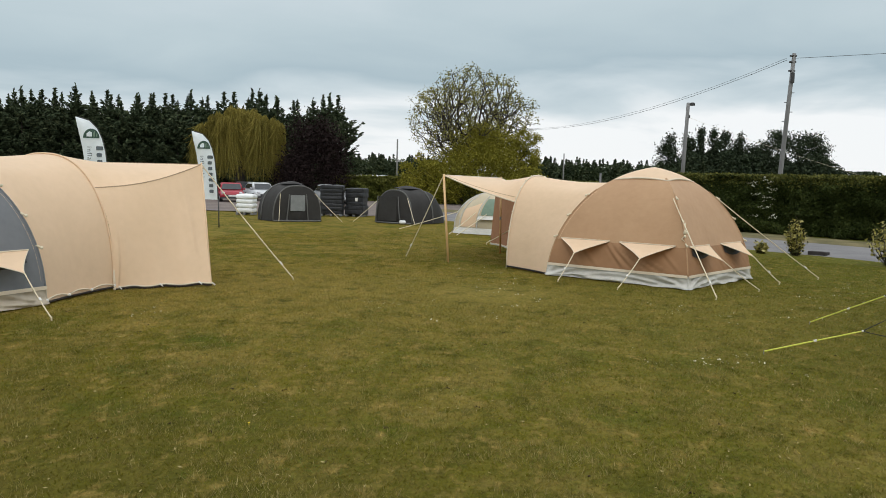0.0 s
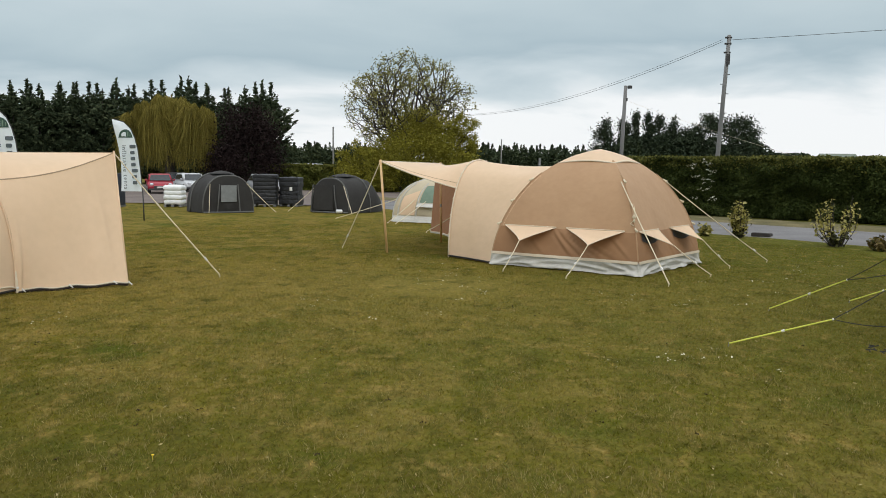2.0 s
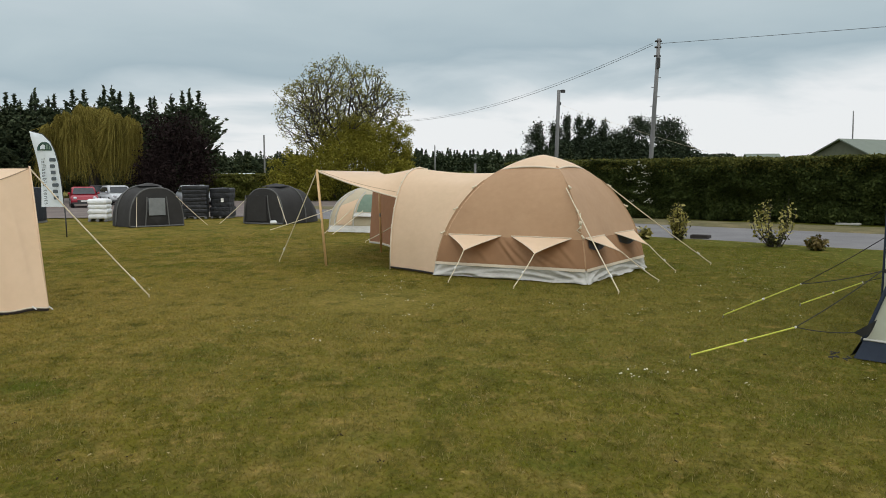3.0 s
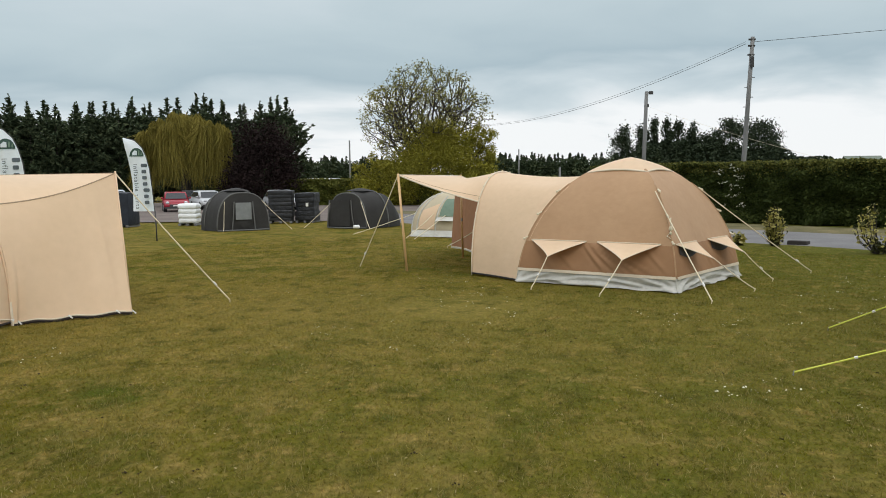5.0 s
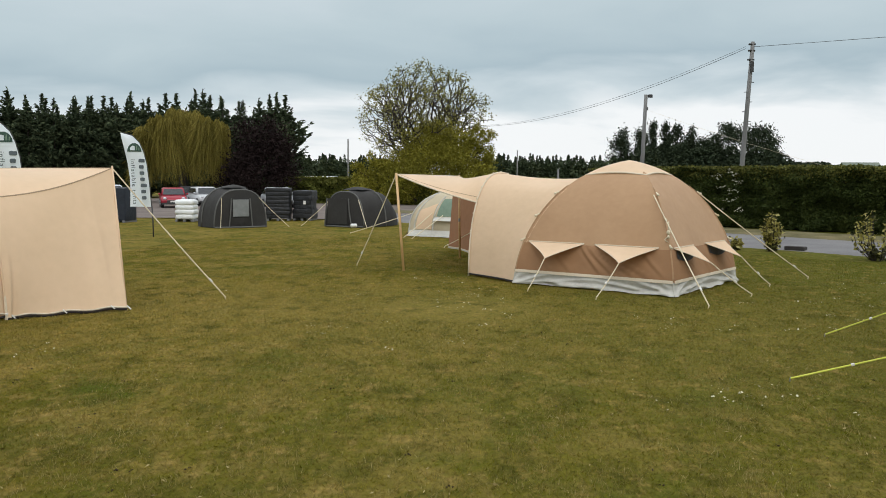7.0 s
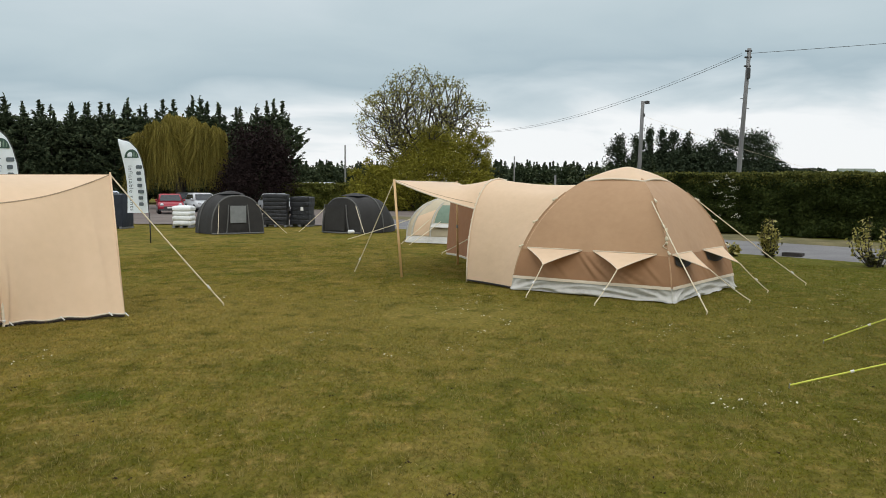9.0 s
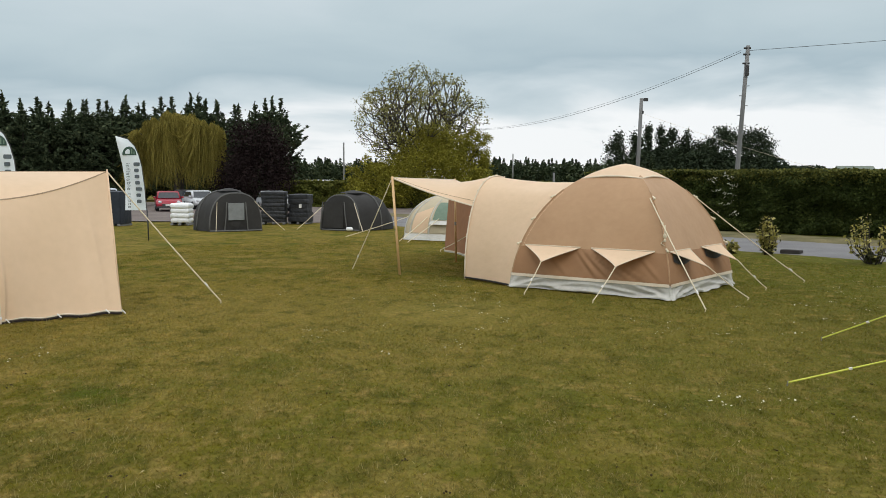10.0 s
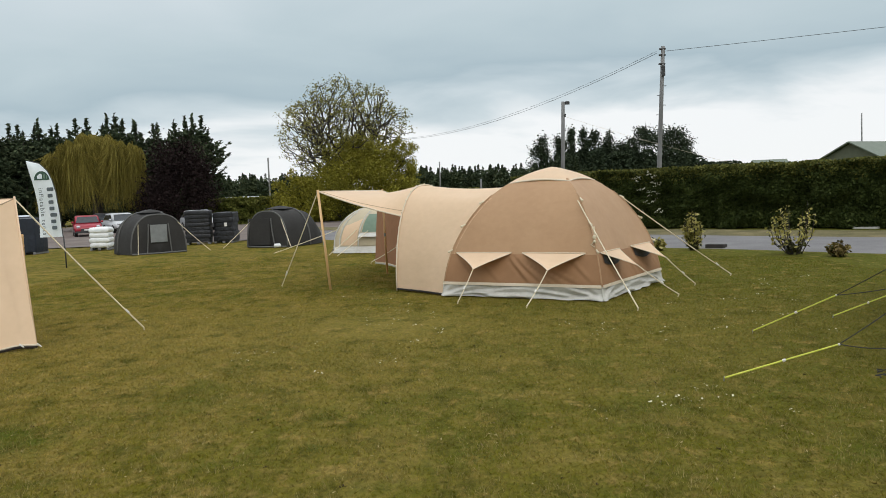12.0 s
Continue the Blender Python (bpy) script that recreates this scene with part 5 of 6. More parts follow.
# ---- flags ----
def feather_flag(x, y, turn, label, z0=0.94):
    t = thing("feather_flag", pose(x, y, 0, 0, 0, turn), label, "flag", "feather flags")
    right = [(0.0, 0.0), (-0.03, 0.7), (-0.10, 1.37), (-0.20, 1.74), (-0.34, 2.02), (-0.58, 2.25), (-0.92, 2.34)]
    left = [(-0.68, 0.0), (-0.68, 0.45), (-0.69, 0.9), (-0.75, 1.4), (-0.82, 1.8), (-0.88, 2.1), (-0.925, 2.33)]

    def along(line, a):
        k = min(len(line) - 2, int(a * (len(line) - 1)))
        f = a * (len(line) - 1) - k
        return (line[k][0] * (1 - f) + line[k + 1][0] * f, line[k][1] * (1 - f) + line[k + 1][1] * f)

    def cloth_at(a, b, out=0.0):
        (lx, lz), (rx, rz) = along(left, a), along(right, a)
        return Vector((lx + (rx - lx) * b, out + 0.05 * math.sin(5 * a + 3 * b), z0 + lz + (rz - lz) * b))
    part("banner", Shape().grid(lambda a, b: cloth_at(a, b), 24, 8), FLAG_CLOTH, t, "white banner with dark green print", True)
    part("pole", Shape().tube([(0.06, 0, -0.03), (0.05, 0, 0.5), (0.03, 0, 0.96)] + [(px + 0.015, 0.05 * math.sin(5 * a + 3), z0 + pz) for a, (px, pz) in [(j / 12, along(right, j / 12)) for j in range(13)]], [0.022] * 3 + [0.014] * 13, 6), CABLE, t, "thin black flag pole", True)

    def patch(name, pts, mat, label=""):
        n = len(pts)
        part(name, Shape().add([(px, -0.065, pz) for px, pz in pts] + [(px, -0.060, pz) for px, pz in pts], [tuple(range(n)), tuple(range(n, 2 * n))[::-1]] + [(i, (i + 1) % n, n + (i + 1) % n, n + i) for i in range(n)]), mat, t, label)
    # a plain dome-shaped sign and the maker's mark as plain bars, one under the other
    cx, cz = -0.48, z0 + 1.74
    dome = lambda w, h, n=9: [(cx + w * math.cos(math.pi * k / n), cz + h * math.sin(math.pi * k / n)) for k in range(n + 1)]
    patch("sign_dome", dome(0.23, 0.27), FLAG_GREEN, "dark green dome sign")
    for k, (x0, x1, top, mat) in enumerate(((-0.13, 0.02, 0.19, FLAG_CLOTH), (0.06, 0.10, 0.20, FLAG_PALE_GREEN), (0.14, 0.17, 0.15, FLAG_PALE_GREEN))):
        pts = [(cx + x0, cz + 0.04), (cx + x1, cz + 0.04), (cx + x1, cz + top - 0.02), ((2 * cx + x0 + x1) / 2, cz + top), (cx + x0, cz + top - 0.07)]
        n = len(pts)
        part("sign_stripe", Shape().add([(px, -0.071, pz) for px, pz in pts] + [(px, -0.066, pz) for px, pz in pts], [tuple(range(n)), tuple(range(n, 2 * n))[::-1]] + [(i, (i + 1) % n, n + (i + 1) % n, n + i) for i in range(n)]), mat, t)
    for k in range(7):
        z = z0 + 1.40 - 0.195 * k
        x0, w = -0.35 + 0.014 * k, 0.20 if k in (0, 4) else 0.15
        patch("mark", [(x0, z + 0.02), (x0 + 0.02, z), (x0 + w - 0.02, z), (x0 + w, z + 0.02), (x0 + w, z + 0.09), (x0 + w - 0.02, z + 0.11), (x0 + 0.02, z + 0.11), (x0, z + 0.09)], FLAG_GREY)
    text = bpy.data.curves.new("lettering", "FONT")
    text.body, text.size, text.extrude, text.space_character = "inflatable tents", 0.19, 0.002, 1.22
    text.materials.append(FLAG_GREY)
    ob = new("lettering", text)
    ob.parent = t
    ob.matrix_basis = Matrix.Translation((-0.60, -0.062, z0 + 1.50)) @ pose(0, 0, 0, 90, 0, 0) @ pose(0, 0, 0, 0, 0, -90 + 2)
    return t


feather_flag(-10.575, 24.2, 0, "white feather flag with dark green print beside the tents")
feather_flag(-11.83, 19.2, 12, "white feather flag rising behind the grey tent", 1.02)


# ---- pallets and goods ----
def wrapped_pallet(x, y, w, d, h, turn, label, mat, seed, step=0.19, dent=0.16):
    r = random.Random(seed)
    t = thing("wrapped_pallet", pose(x, y, 0, 0, 0, turn), label, "pallet")
    deck = Shape()
    for k in (-1, 0, 1):
        deck.box((k * w * 0.42, 0, 0.05), (0.1, d, 0.09))
    part("pallet", deck, OLD_WOOD, t)
    n = max(2, int(h / step))
    for k in range(n):
        g = r.uniform(-0.02, 0.03)
        z = 0.10 + (h - 0.1) * (k + 0.5) / n
        lay = Shape()

        def ring(a, b, z=z, g=g):
            th = 2 * math.pi * b
            c, s2 = math.cos(th), math.sin(th)
            q = 0.17
            bul = 1 - dent * abs(2 * a - 1) ** 4
            return ((w / 2 + g) * bul * math.copysign(abs(c) ** q, c), (d / 2 + g) * bul * math.copysign(abs(s2) ** q, s2), z + (a - 0.5) * (h - 0.1) / n * 1.06 + 0.012 * math.sin(3 * th + k))
        lay.grid(ring, 6, 28)
        if k == n - 1:
            lay.grid(lambda a, b: ((1 - a) * ring(1, b)[0], (1 - a) * ring(1, b)[1], ring(1, b)[2] + 0.03 * a), 3, 28)
        part("sack", lay, mat, t, "", True)
    return t


wrapped_pallet(-9.35, 35.2, 1.05, 1.0, 1.42, 8, "tall pallet wrapped in black film", WRAP_BLACK, 1, 0.17, 0.025)
wrapped_pallet(-8.27, 35.6, 0.86, 1.0, 1.30, -3, "tall pallet wrapped in black film", WRAP_BLACK, 2, 0.21, 0.02)
wrapped_pallet(-12.95, 33.6, 0.80, 0.8, 0.92, 4, "pallet of stacked white plastic sacks", WRAP_WHITE, 3)
wrapped_pallet(-15.45, 32.6, 1.05, 1.0, 1.40, -6, "pallet covered with navy tarpaulin", TARP_NAVY, 4, 0.6, 0.02)
label_card = part("shipping_label", Shape().box((-8.17, 35.06, 0.80), (0.12, 0.008, 0.16)), WHITE_PLASTIC)
tagged(label_card, "small white shipping label on black pallet film", "label")


def crate_rack(x, y):
    t = thing("wooden_rack", pose(x, y, 0, 0, 0, 20), "pale wooden slatted rack standing behind the tent", "rack")
    for sx in (-1, 1):
        for sy in (-1, 1):
            part("post", Shape().box((sx * 0.28, sy * 0.2, 0.55), (0.05, 0.05, 1.1), 0, 0.006), WOOD, t)
    for z in (0.15, 0.45, 0.75, 1.05):
        for sy in (-0.19, 0, 0.19):
            part("slat", Shape().box((0, sy, z), (0.62, 0.10, 0.025), 0, 0.004), WOOD, t)


crate_rack(-11.5, 22.9)


# ---- cars ----
def car(x, y, turn, colour, label, h=1.42, length=3.9, w=1.66, van=False):
    """A parked car; its nose looks along -y."""
    t = thing("car", pose(x, y, 0, 0, 0, turn), label, "car", "parked cars")
    body = paint("car_paint", colour)
    half = w / 2
    low = [(-length / 2, 0.30), (-length / 2 - 0.02, 0.55), (-length / 2 + 0.15, 0.72), (-length / 2 + 0.85, 0.86), (length / 2 - 0.15, 0.92), (length / 2, 0.70), (length / 2, 0.30)]
    top = [(-length / 2 + 0.80, 0.84), (-length / 2 + (0.95 if van else 1.45), h - 0.05), (-length / 2 + 1.9, h), (length / 2 - 0.8, h - 0.03), (length / 2 - (0.05 if van else 0.22), 0.90)]

    def shell(prof, taper):
        sh = Shape()
        n = len(prof)
        xs = [-1, -0.88, 0.88, 1]
        verts = []
        for k in xs:
            for (py, pz) in prof:
                tz = (pz - 0.84) / (h - 0.84) if taper else 0
                inset = 1 - 0.16 * max(0, tz) if taper else (1 if 0.4 < pz < 0.8 else 0.97)
                edge = 0.03 if abs(k) == 1 else 0
                verts.append((k * half * inset * (0.98 if taper else 1), py * (1 - edge * 0.6), pz - edge * (1 if pz > 0.7 else -1)))
        faces = [(a * n + i, a * n + (i + 1) % n, (a + 1) * n + (i + 1) % n, (a + 1) * n + i) for a in range(3) for i in range(n)]
        faces += [tuple(range(n))[::-1], tuple(range(3 * n, 4 * n))]
        return sh.add(verts, faces)
    part("body", shell(low, False), body, t, "", True)
    part("cabin", shell(top, True), body, t, "", True)
    fy, rise = -length / 2, h - 0.9
    glass = Shape().add([(-half * 0.84, fy + 0.83, 0.90), (half * 0.84, fy + 0.83, 0.90), (half * 0.72, fy + (0.93 if van else 1.36), h - 0.10), (-half * 0.72, fy + (0.93 if van else 1.36), h - 0.10)], [(0, 1, 2, 3)])
    glass.v = [(px, py - 0.05, pz + 0.01) for px, py, pz in glass.v]
    part("windscreen", glass, GLASS_DARK, t)
    for sx in (-1, 1):
        part("side_window", Shape().add([(sx * (half * 0.975), fy + 1.05, 0.93), (sx * half * 0.975, length / 2 - 0.5, 0.95), (sx * half * 0.865, length / 2 - 0.85, h - 0.12), (sx * half * 0.865, fy + 1.55, h - 0.12)], [(0, 1, 2, 3) if sx > 0 else (3, 2, 1, 0)]), GLASS_DARK, t)
        part("headlight", Shape().ball((sx * half * 0.72, fy + 0.06, 0.66), 0.13, 8, 0.7), LAMP_GLASS, t, "", True)
        part("mirror", Shape().ball((sx * (half + 0.08), fy + 1.1, 0.95), 0.09, 8, 0.8), body, t, "", True)
        for wy in (fy + 0.75, length / 2 - 0.75):
            wh = part("wheel", Shape().tube([(sx * (half - 0.20), wy, 0.30), (sx * (half + 0.01), wy, 0.30)], 0.30, 16), TYRE, t)
            part("rim", Shape().tube([(sx * (half - 0.02), wy, 0.30), (sx * (half + 0.02), wy, 0.30)], 0.19, 10), METAL, wh)
    part("grille", Shape().box((0, fy - 0.015, 0.46), (w * 0.55, 0.04, 0.16), 0, 0.01), CABLE, t)
    part("plate", Shape().box((0, fy - 0.04, 0.46), (0.50, 0.02, 0.10)), WHITE_PLASTIC, t)
    part("bumper", Shape().box((0, fy + 0.02, 0.32), (w * 0.94, 0.12, 0.12), 0, 0.03), CABLE, t)
    t.scale = (0.91, 0.91, 0.91)
    return t


car(-20.2, 50.5, 24, (0.34, 0.012, 0.03), "red hatchback parked nose out on the gravel", 1.38)
car(-19.6, 54.5, 34, (0.62, 0.64, 0.66), "white hatchback parked on the gravel", 1.40)
car(-21.9, 58.0, 25, (0.06, 0.06, 0.065), "dark grey car parked behind the red one", 1.40)
car(-24.0, 50.0, 30, (0.55, 0.60, 0.68), "pale silver-blue car parked on the gravel", 1.55)
car(-13.8, 52.0, 30, (0.45, 0.47, 0.49), "silver car parked behind the black pallets", 1.42)
car(-14.2, 67.5, 70, (0.70, 0.71, 0.72), "white van behind the clipped hedge", 2.25, 4.8, 1.9, True)

car(-11.3, 66.5, 72, (0.62, 0.30, 0.26), "pale red van behind the clipped hedge", 2.12, 4.4, 1.8, True)


# ---- poles, wires and sheds ----
def utility_pole(foot, top, r, label):
    t = thing("utility_pole", pose(foot[0], foot[1], 0), label, "pole")
    up = Vector((top[0] - foot[0], top[1] - foot[1], top[2]))
    part("shaft", Shape().tube([up * k for k in (-0.02, 0.3, 0.6, 1.0)], [r, r * 0.92, r * 0.84, r * 0.75], 10), OLD_WOOD, t, "", True)
    for k in (0.985, 0.95, 0.90):
        p = up * k
        part("insulator", Shape().tube([p + Vector((-0.20, -0.05, 0)), p + Vector((0.12, -0.05, 0))], 0.045, 6), CABLE, t)
    part("fuse_box", Shape().box(tuple(up * 0.86 + Vector((0.02, -r, 0))), (0.16, 0.14, 0.5), 0, 0.02), CABLE, t)
    for k in range(6):
        p = up * (0.5 + 0.055 * k)
        part("step_iron", Shape().tube([p, p + Vector((0.22 * (1 if k % 2 else -1), 0, 0))], 0.018, 5), CABLE, t)
    return t


utility_pole((11.86, 40), (12.32, 40, 8.44), 0.125, "weathered wooden utility pole behind the hedge")
utility_pole((-4.6, 84), (-4.6, 84, 7.6), 0.15, "distant wooden utility pole behind the tree")
utility_pole((41.0, 23.5), (41.0, 23.5, 8.6), 0.16, "wooden utility pole farther along the lane")


def lamp_post():
    t = thing("street_lamp", pose(7.79, 44, 0), "grey concrete lamp post with a small lamp head", "lamp post")
    part("shaft", Shape().tube([(0, 0, -0.1), (0.12, 0, 3.2), (0.22, 0, 6.35)], [0.125, 0.11, 0.095], 10), OLD_WOOD, t, "", True)
    part("bracket", Shape().box((0.26, -0.02, 5.62), (0.16, 0.12, 0.16), 0, 0.02), CABLE, t)
    part("arm", Shape().tube([(0.22, 0, 6.25), (0.40, -0.02, 6.33)], 0.035, 6), METAL, t)
    part("lamp_head", Shape().box((0.44, -0.02, 6.28), (0.24, 0.14, 0.17), 0, 0.04), CABLE, t)


lamp_post()


def wire(a, b, sag, r, label, mat=CABLE):
    a, b = Vector(a), Vector(b)
    ob = part("wire", Shape().tube([a.lerp(b, k / 30) - Vector((0, 0, sag * 4 * (k / 30) * (1 - k / 30))) for k in range(31)], r, 4), mat)
    return tagged(ob, label, "cable", "overhead wires")


wire((12.0, 40, 8.12), (-4.6, 84, 7.3), 1.35, 0.011, "black overhead wire strung between the poles")
wire((12.0, 40, 8.22), (-4.6, 84, 7.32), 1.29, 0.008, "black overhead wire strung between the poles")
wire((12.35, 39.95, 8.20), (41.0, 23.5, 8.35), 0.10, 0.012, "black overhead wire strung between the poles")
wire((8.1, 44, 5.55), (16.6, 36.6, 2.0), 0.12, 0.005, "pale service wire from the lamp post to the hedge", ROPE)

for x, y, h, r, label in ((-19.5, 108, 6.95, 0.12, "distant bare pole on the skyline"), (32.7, 61, 6.35, 0.06, "thin mast beside the shed"), (2.4, 118, 5.9, 0.10, "distant bare pole on the skyline"), (3.6, 46, 2.45, 0.07, "short pale post behind the tunnel tent")):
    ob = part("post", Shape().tube([(x, y, -0.05), (x, y, h * 0.5), (x, y, h)], [r, r * 0.9, r * 0.8], 8), OLD_WOOD, None, "", True)
    tagged(ob, label, "pole")


def shed(x, y, w, depth, eave, ridge, label):
    t = thing("shed", pose(x, y, 0), label, "shed")
    g = Shape().add([(-w / 2, 0, 0), (w / 2, 0, 0), (w / 2, 0, eave), (0, 0, ridge - 0.08), (-w / 2, 0, eave)], [(0, 1, 2, 3, 4)])
    g.add([(-w / 2, depth, 0), (-w / 2, depth, eave), (0, depth, ridge - 0.08), (w / 2, depth, eave), (w / 2, depth, 0)], [(0, 1, 2, 3, 4)])
    g.add([(-w / 2, 0, 0), (-w / 2, 0, eave), (-w / 2, depth, eave), (-w / 2, depth, 0)], [(0, 1, 2, 3)])
    g.add([(w / 2, 0, 0), (w / 2, depth, 0), (w / 2, depth, eave), (w / 2, 0, eave)], [(0, 1, 2, 3)])
    part("wall", g, SHED_WALL, t)
    for sx in (-1, 1):
        a, b = Vector((sx * (w / 2 + 0.3), 0, eave - 0.14)), Vector((0, 0, ridge))
        r = Shape()
        for q in (0, 1):
            dz = Vector((0, 0, 0.09 * q))
            r.v += [tuple(a + dz + Vector((0, -0.3, 0))), tuple(b + dz + Vector((0, -0.3, 0))), tuple(b + dz + Vector((0, depth + 0.3, 0))), tuple(a + dz + Vector((0, depth + 0.3, 0)))]
        r.f += [(0, 1, 2, 3), (4, 7, 6, 5), (0, 4, 5, 1), (1, 5, 6, 2), (2, 6, 7, 3), (3, 7, 4, 0)]
        part("roof", r, SHED_ROOF, t, "green sheet roof")
    part("door", Shape().box((0, -0.03, 1.05), (1.1, 0.05, 2.1), 0, 0.01), SHED_WALL, t)
    return t


for x, y, w, depth, eave, ridge, turn in ((31.1, 59.5, 5.0, 9, 2.9, 4.15, -58), (36.2, 91, 3.4, 3.2, 2.7, 3.75, -90), (37.6, 56.5, 5.4, 9, 2.9, 4.1, -58)):
    ob = shed(x, y, w, depth, eave, ridge, "olive wooden shed with green roof behind the hedge")
    ob.matrix_basis = pose(x, y, 0, 0, 0, turn)

slab = part("kerb_block", Shape().box((8.47, 21.3, 0.05), (0.54, 0.24, 0.12), -0.7, 0.02), BRICK_RED)
tagged(slab, "low dark kerb block at the lawn's edge", "kerb block")
slab = part("concrete_slab", Shape().box((15.5, 26.9, 0.035), (0.8, 0.3, 0.07), -0.75, 0.02), CONCRETE)
tagged(slab, "pale concrete slab on the verge under the hedge", "slab")


# ---- grass and flowers ----
def grass_blades():
    r = np.random.default_rng(77)
    n = 520000
    y = -1.5 + 30.0 * (1 - np.sqrt(1 - r.uniform(0, 1, n)))
    d = y + 4.4
    x = r.uniform(-9.0, 9.5, n)
    keep = (x - 6.6) * 0.741 + (y - 20.5) * 0.672 < 0
    x, y, d = x[keep], y[keep], d[keep]
    n = len(x)
    h = 0.010 + 0.026 * r.uniform(0, 1, n) ** 2
    w = 0.0035 + 0.0028 * r.uniform(0, 1, n) + 0.00028 * np.clip(d - 4, 0, 30)
    a, lean = r.uniform(0, 2 * math.pi, n), r.normal(size=(n, 2))
    base = np.stack([x, y, lie(x, y) - 0.003], 1)
    side = np.stack([np.cos(a), np.sin(a), np.zeros(n)], 1) * w[:, None]
    tip = base + np.stack([lean[:, 0] * 0.024, lean[:, 1] * 0.024, 0.8 * h + 0.003], 1)
    under = np.cross(2 * side, tip - base)[:, 2] < 0
    side[under] *= -1
    v = np.stack([base - side, base + side, tip], 1).reshape(-1, 3)
    ob = part("grass", np_mesh("grass", v, np.arange(3 * n).reshape(-1, 3)), BLADES)
    tagged(ob, "short mown grass blades, green and straw-coloured", "grass", kind="stuff")
    # upright pale stalks and blades, in loose patches
    m = 190000
    y2 = -0.6 + 12.0 * r.uniform(0, 1, m) ** 1.15
    x2 = 0.6 + r.uniform(-0.62, 0.62, m) * (y2 + 4.6)
    thick = np.array([noise.noise((px * 1.6, py * 1.6, 7.0)) + 0.6 * noise.noise((px * 5.0, py * 5.0, 3.0)) for px, py in zip(x2, y2)])
    stay = thick + r.normal(size=m) * 0.22 > 0.12
    x2, y2 = x2[stay], y2[stay]
    m = len(x2)
    tall = 0.014 + 0.044 * r.uniform(0, 1, m) ** 2.2
    a = r.uniform(0, 2 * math.pi, m)
    side = np.stack([np.cos(a), np.sin(a), np.zeros(m)], 1) * (0.0020 + 0.0020 * r.uniform(0, 1, m))[:, None]
    base = np.stack([x2, y2, lie(x2, y2) - 0.003], 1)
    bow = r.normal(size=(m, 2)) * 0.45 * tall[:, None]
    tip = base + np.stack([bow[:, 0], bow[:, 1], tall], 1)
    v = np.stack([base - side, base + side, tip], 1).reshape(-1, 3)
    ob = part("grass_stalks", np_mesh("grass_stalks", v, np.arange(3 * m).reshape(-1, 3)), STALK)
    tagged(ob, "upright pale grass stalks in loose patches", "grass", kind="stuff")
    # small dark worm casts
    k3 = 70
    y3 = 0.8 + 9.0 * r.uniform(0, 1, k3) ** 1.2
    x3 = 0.6 + r.uniform(-0.6, 0.6, k3) * (y3 + 4.6)
    casts = Shape()
    for px, py in zip(x3, y3):
        for _ in range(int(r.integers(2, 5))):
            cx, cy = px + r.normal() * 0.012, py + r.normal() * 0.012
            casts.ball((cx, cy, float(lie(cx, cy)) + 0.004), float(r.uniform(0.004, 0.009)), 6, 0.8)
    ob = part("worm_casts", casts, SOIL)
    tagged(ob, "small dark worm casts scattered in the lawn", "soil", kind="stuff")
    # a few taller fresh tufts
    pts = []
    for _ in range(26):
        cy = r.uniform(0.5, 10)
        cx = 0.6 + r.uniform(-0.55, 0.55) * (cy + 4)
        m = int(r.uniform(40, 160))
        s = r.uniform(0.05, 0.18)
        pts.append(np.stack([cx + r.normal(size=m) * s * 1.3, cy + r.normal(size=m) * s, np.full(m, -0.02)], 1))
    base = np.concatenate(pts)
    base[:, 2] = lie(base[:, 0], base[:, 1]) - 0.002
    m = len(base)
    a = r.uniform(0, 2 * math.pi, m)
    side = np.stack([np.cos(a), np.sin(a), np.zeros(m)], 1) * 0.0045
    hh = r.uniform(0.018, 0.038, m)
    tip = base + np.stack([r.normal(size=m) * 1.5 * hh, r.normal(size=m) * 1.5 * hh, 0.6 * hh], 1)
    v = np.stack([base - side, base + side, tip], 1).reshape(-1, 3)
    ob = part("grass_tufts", np_mesh("grass_tufts", v, np.arange(3 * m).reshape(-1, 3)), TUFT)
    tagged(ob, "fresh green grass tufts in the lawn", "grass", kind="stuff")


TUFT = material("fresh_grass", ((0.075, 0.092, 0.012), (0.11, 0.125, 0.018), (0.14, 0.15, 0.028)), rough=0.8, island=True, bump=0)
grass_blades()


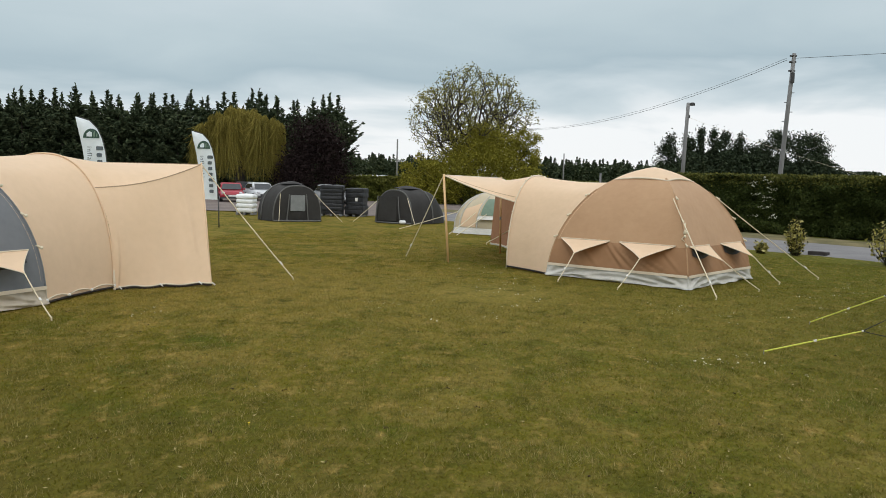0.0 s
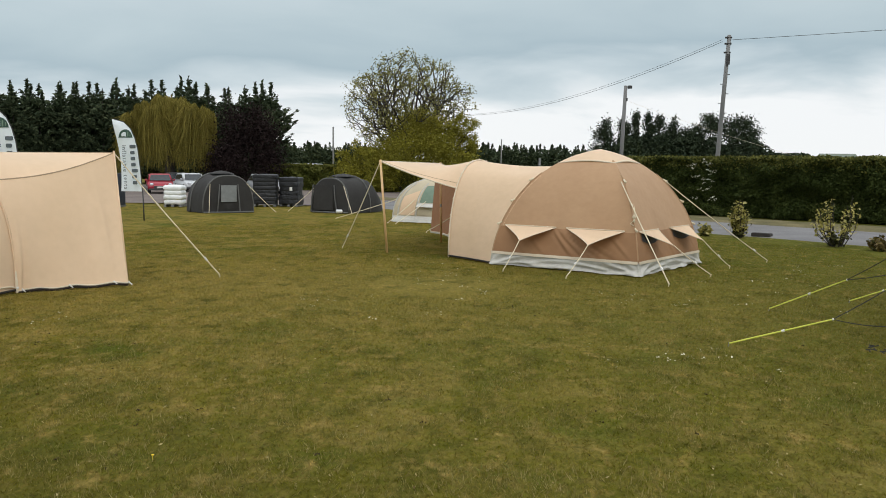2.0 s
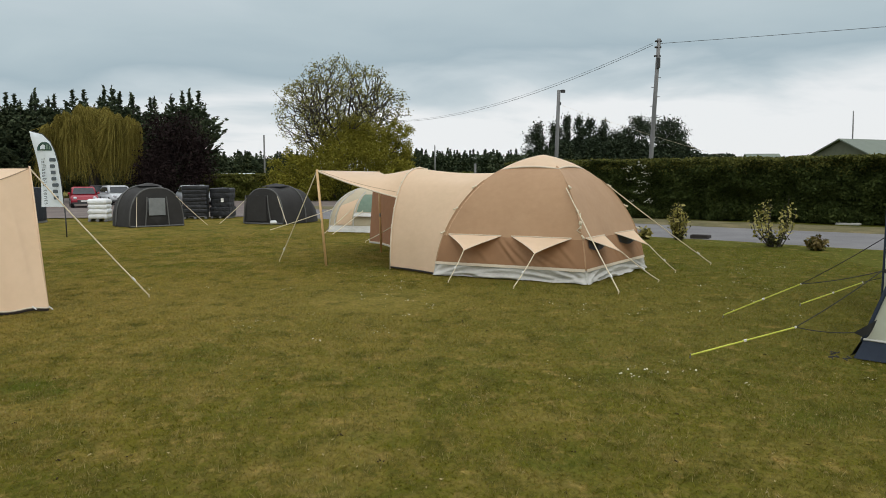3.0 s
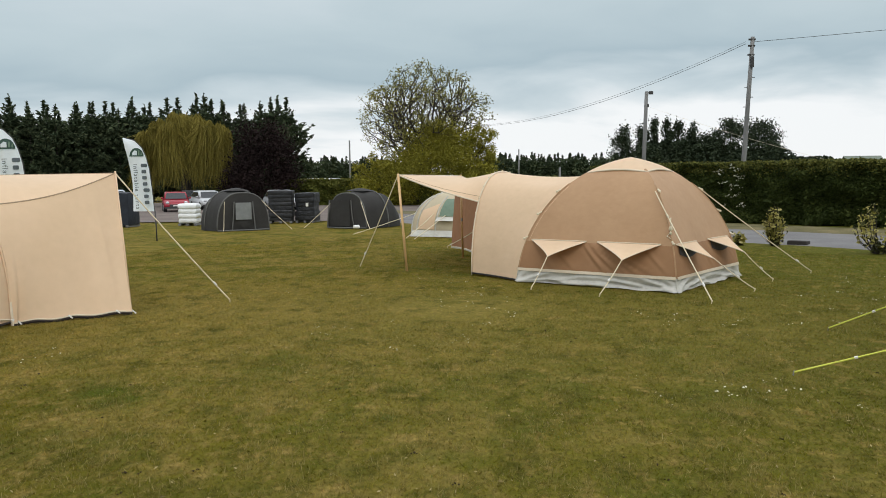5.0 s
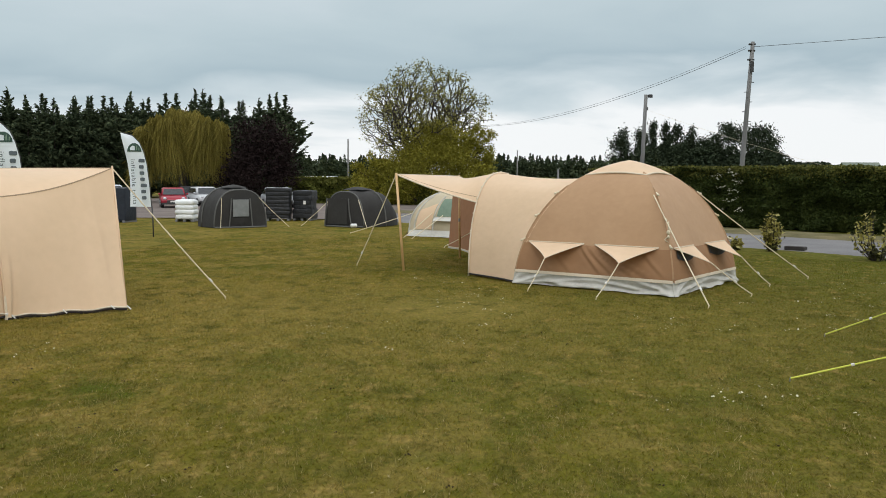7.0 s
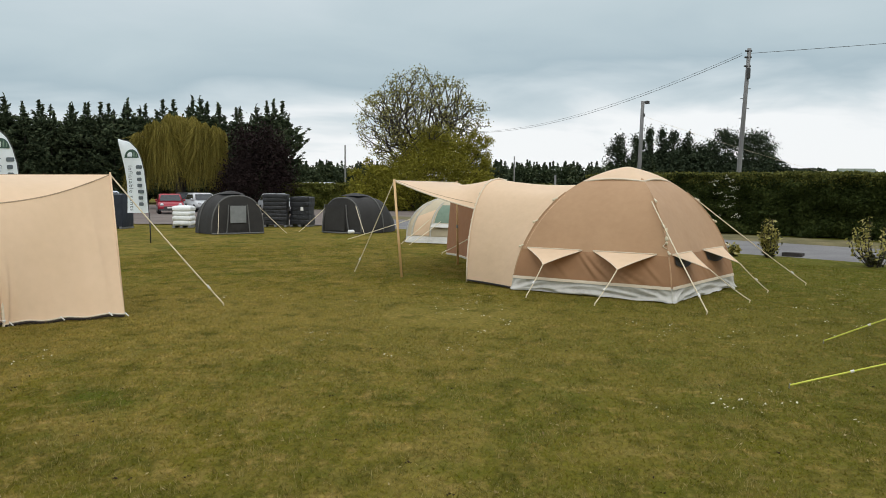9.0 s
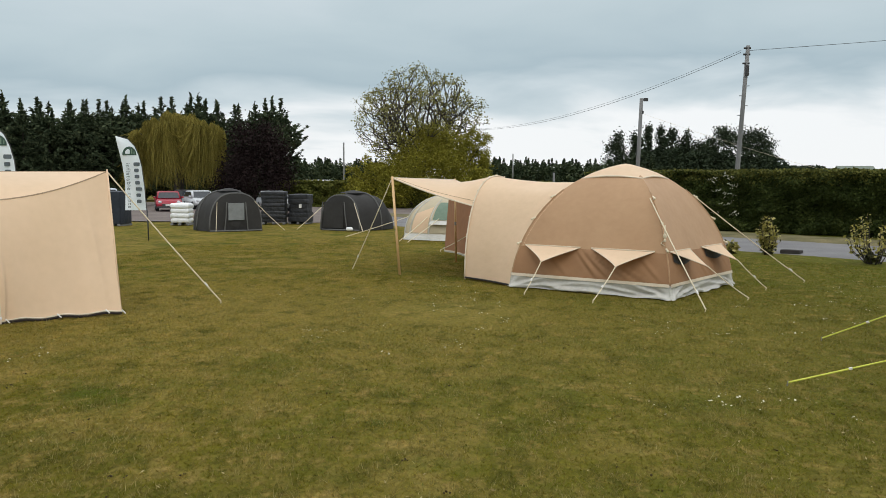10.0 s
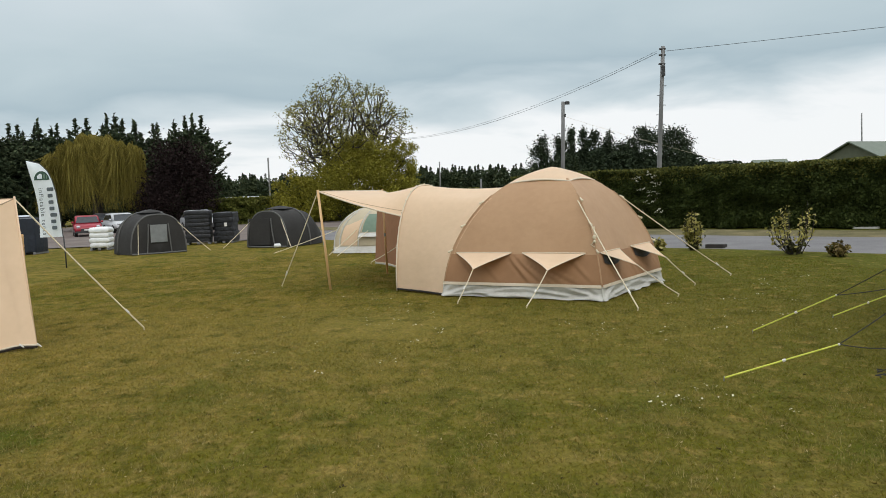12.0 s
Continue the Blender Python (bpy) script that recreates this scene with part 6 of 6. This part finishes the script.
def daisies():
    r = np.random.default_rng(78)
    groups = [(2.95, 4.95, 0.34, 60), (4.4, 4.6, 0.3, 20), (-0.3, 11.0, 0.45, 60), (-0.1, 10.4, 0.25, 24), (-4.4, 6.4, 0.16, 22), (0.7, 9.3, 0.4, 26), (3.2, 8.2, 0.35, 40), (2.5, 9.0, 0.3, 24), (5.0, 8.3, 0.5, 34), (6.5, 12.5, 0.5, 36), (7.4, 14.0, 0.5, 30), (-1.2, 8.6, 0.3, 30), (0.0, 7.3, 0.18, 14), (5.3, 10.6, 0.5, 34), (1.6, 5.9, 0.8, 14), (4.8, 3.4, 0.4, 20), (-2.6, 12, 0.6, 20), (1.0, 4.0, 1.6, 12), (-1.0, 13.0, 0.4, 24), (5.6, 5.2, 0.4, 16)]
    pts = []
    for gx, gy, s, n in groups:
        for _ in range(max(2, n // 6)):
            cx, cy = gx + r.normal() * s, gy + r.normal() * s * 1.3
            pts.append(np.stack([cx + r.normal(size=5) * 0.07, cy + r.normal(size=5) * 0.09, np.full(5, 0.0)], 1))
    pts = np.concatenate(pts)
    pts[:, 2] = lie(pts[:, 0], pts[:, 1]) + 0.026
    n = len(pts)
    k = 6
    ang = np.arange(k) * 2 * math.pi / k
    rad = r.uniform(0.006, 0.0115, n)
    tilt = r.normal(size=(n, 2)) * 0.35
    ring = np.stack([pts[:, None, 0] + rad[:, None] * np.cos(ang), pts[:, None, 1] + rad[:, None] * np.sin(ang), pts[:, None, 2] + rad[:, None] * (tilt[:, :1] * np.cos(ang) + tilt[:, 1:] * np.sin(ang))], 2)
    ob = part("daisies", np_mesh("daisies", ring.reshape(-1, 3), np.arange(n * k).reshape(-1, k)), DAISY)
    tagged(ob, "scattered small white daisies in the lawn", "flowers", kind="stuff")
    for dx, dy in ((-1.33, 1.75),):
        f = Shape().tube([(dx, dy, lie(dx, dy)), (dx, dy, lie(dx, dy) + 0.03)], 0.003, 4).ball((dx, dy, lie(dx, dy) + 0.034), 0.011, 7, 0.5)
        tagged(part("dandelion", f, DANDELION), "yellow dandelion flower in the short grass", "flower")
    m = 60
    p = np.stack([0.6 + r.uniform(-0.55, 0.55, m) * 8, r.uniform(0.5, 8, m), np.full(m, 0.012)], 1)
    k2 = 900
    yy = r.uniform(0.0, 9, k2)
    q = np.stack([0.6 + r.uniform(-0.6, 0.6, k2) * (yy + 4.4), yy, np.zeros(k2)], 1)
    q[:, 2] = lie(q[:, 0], q[:, 1]) + 0.014
    ob = part("straw_flecks", leaf_mesh("straw_flecks", q, 0.011, r, 1.2, 2.4), STRAW)
    tagged(ob, "pale straw flecks and dead stalks lying in the lawn", "straw", kind="stuff")
    ob = part("dead_leaves", leaf_mesh("dead_leaves", p, 0.022, r, 2.0, 1.4), SHRUB_RED)
    tagged(ob, "small brown dead leaves on the lawn", "leaves", kind="stuff")


daisies()
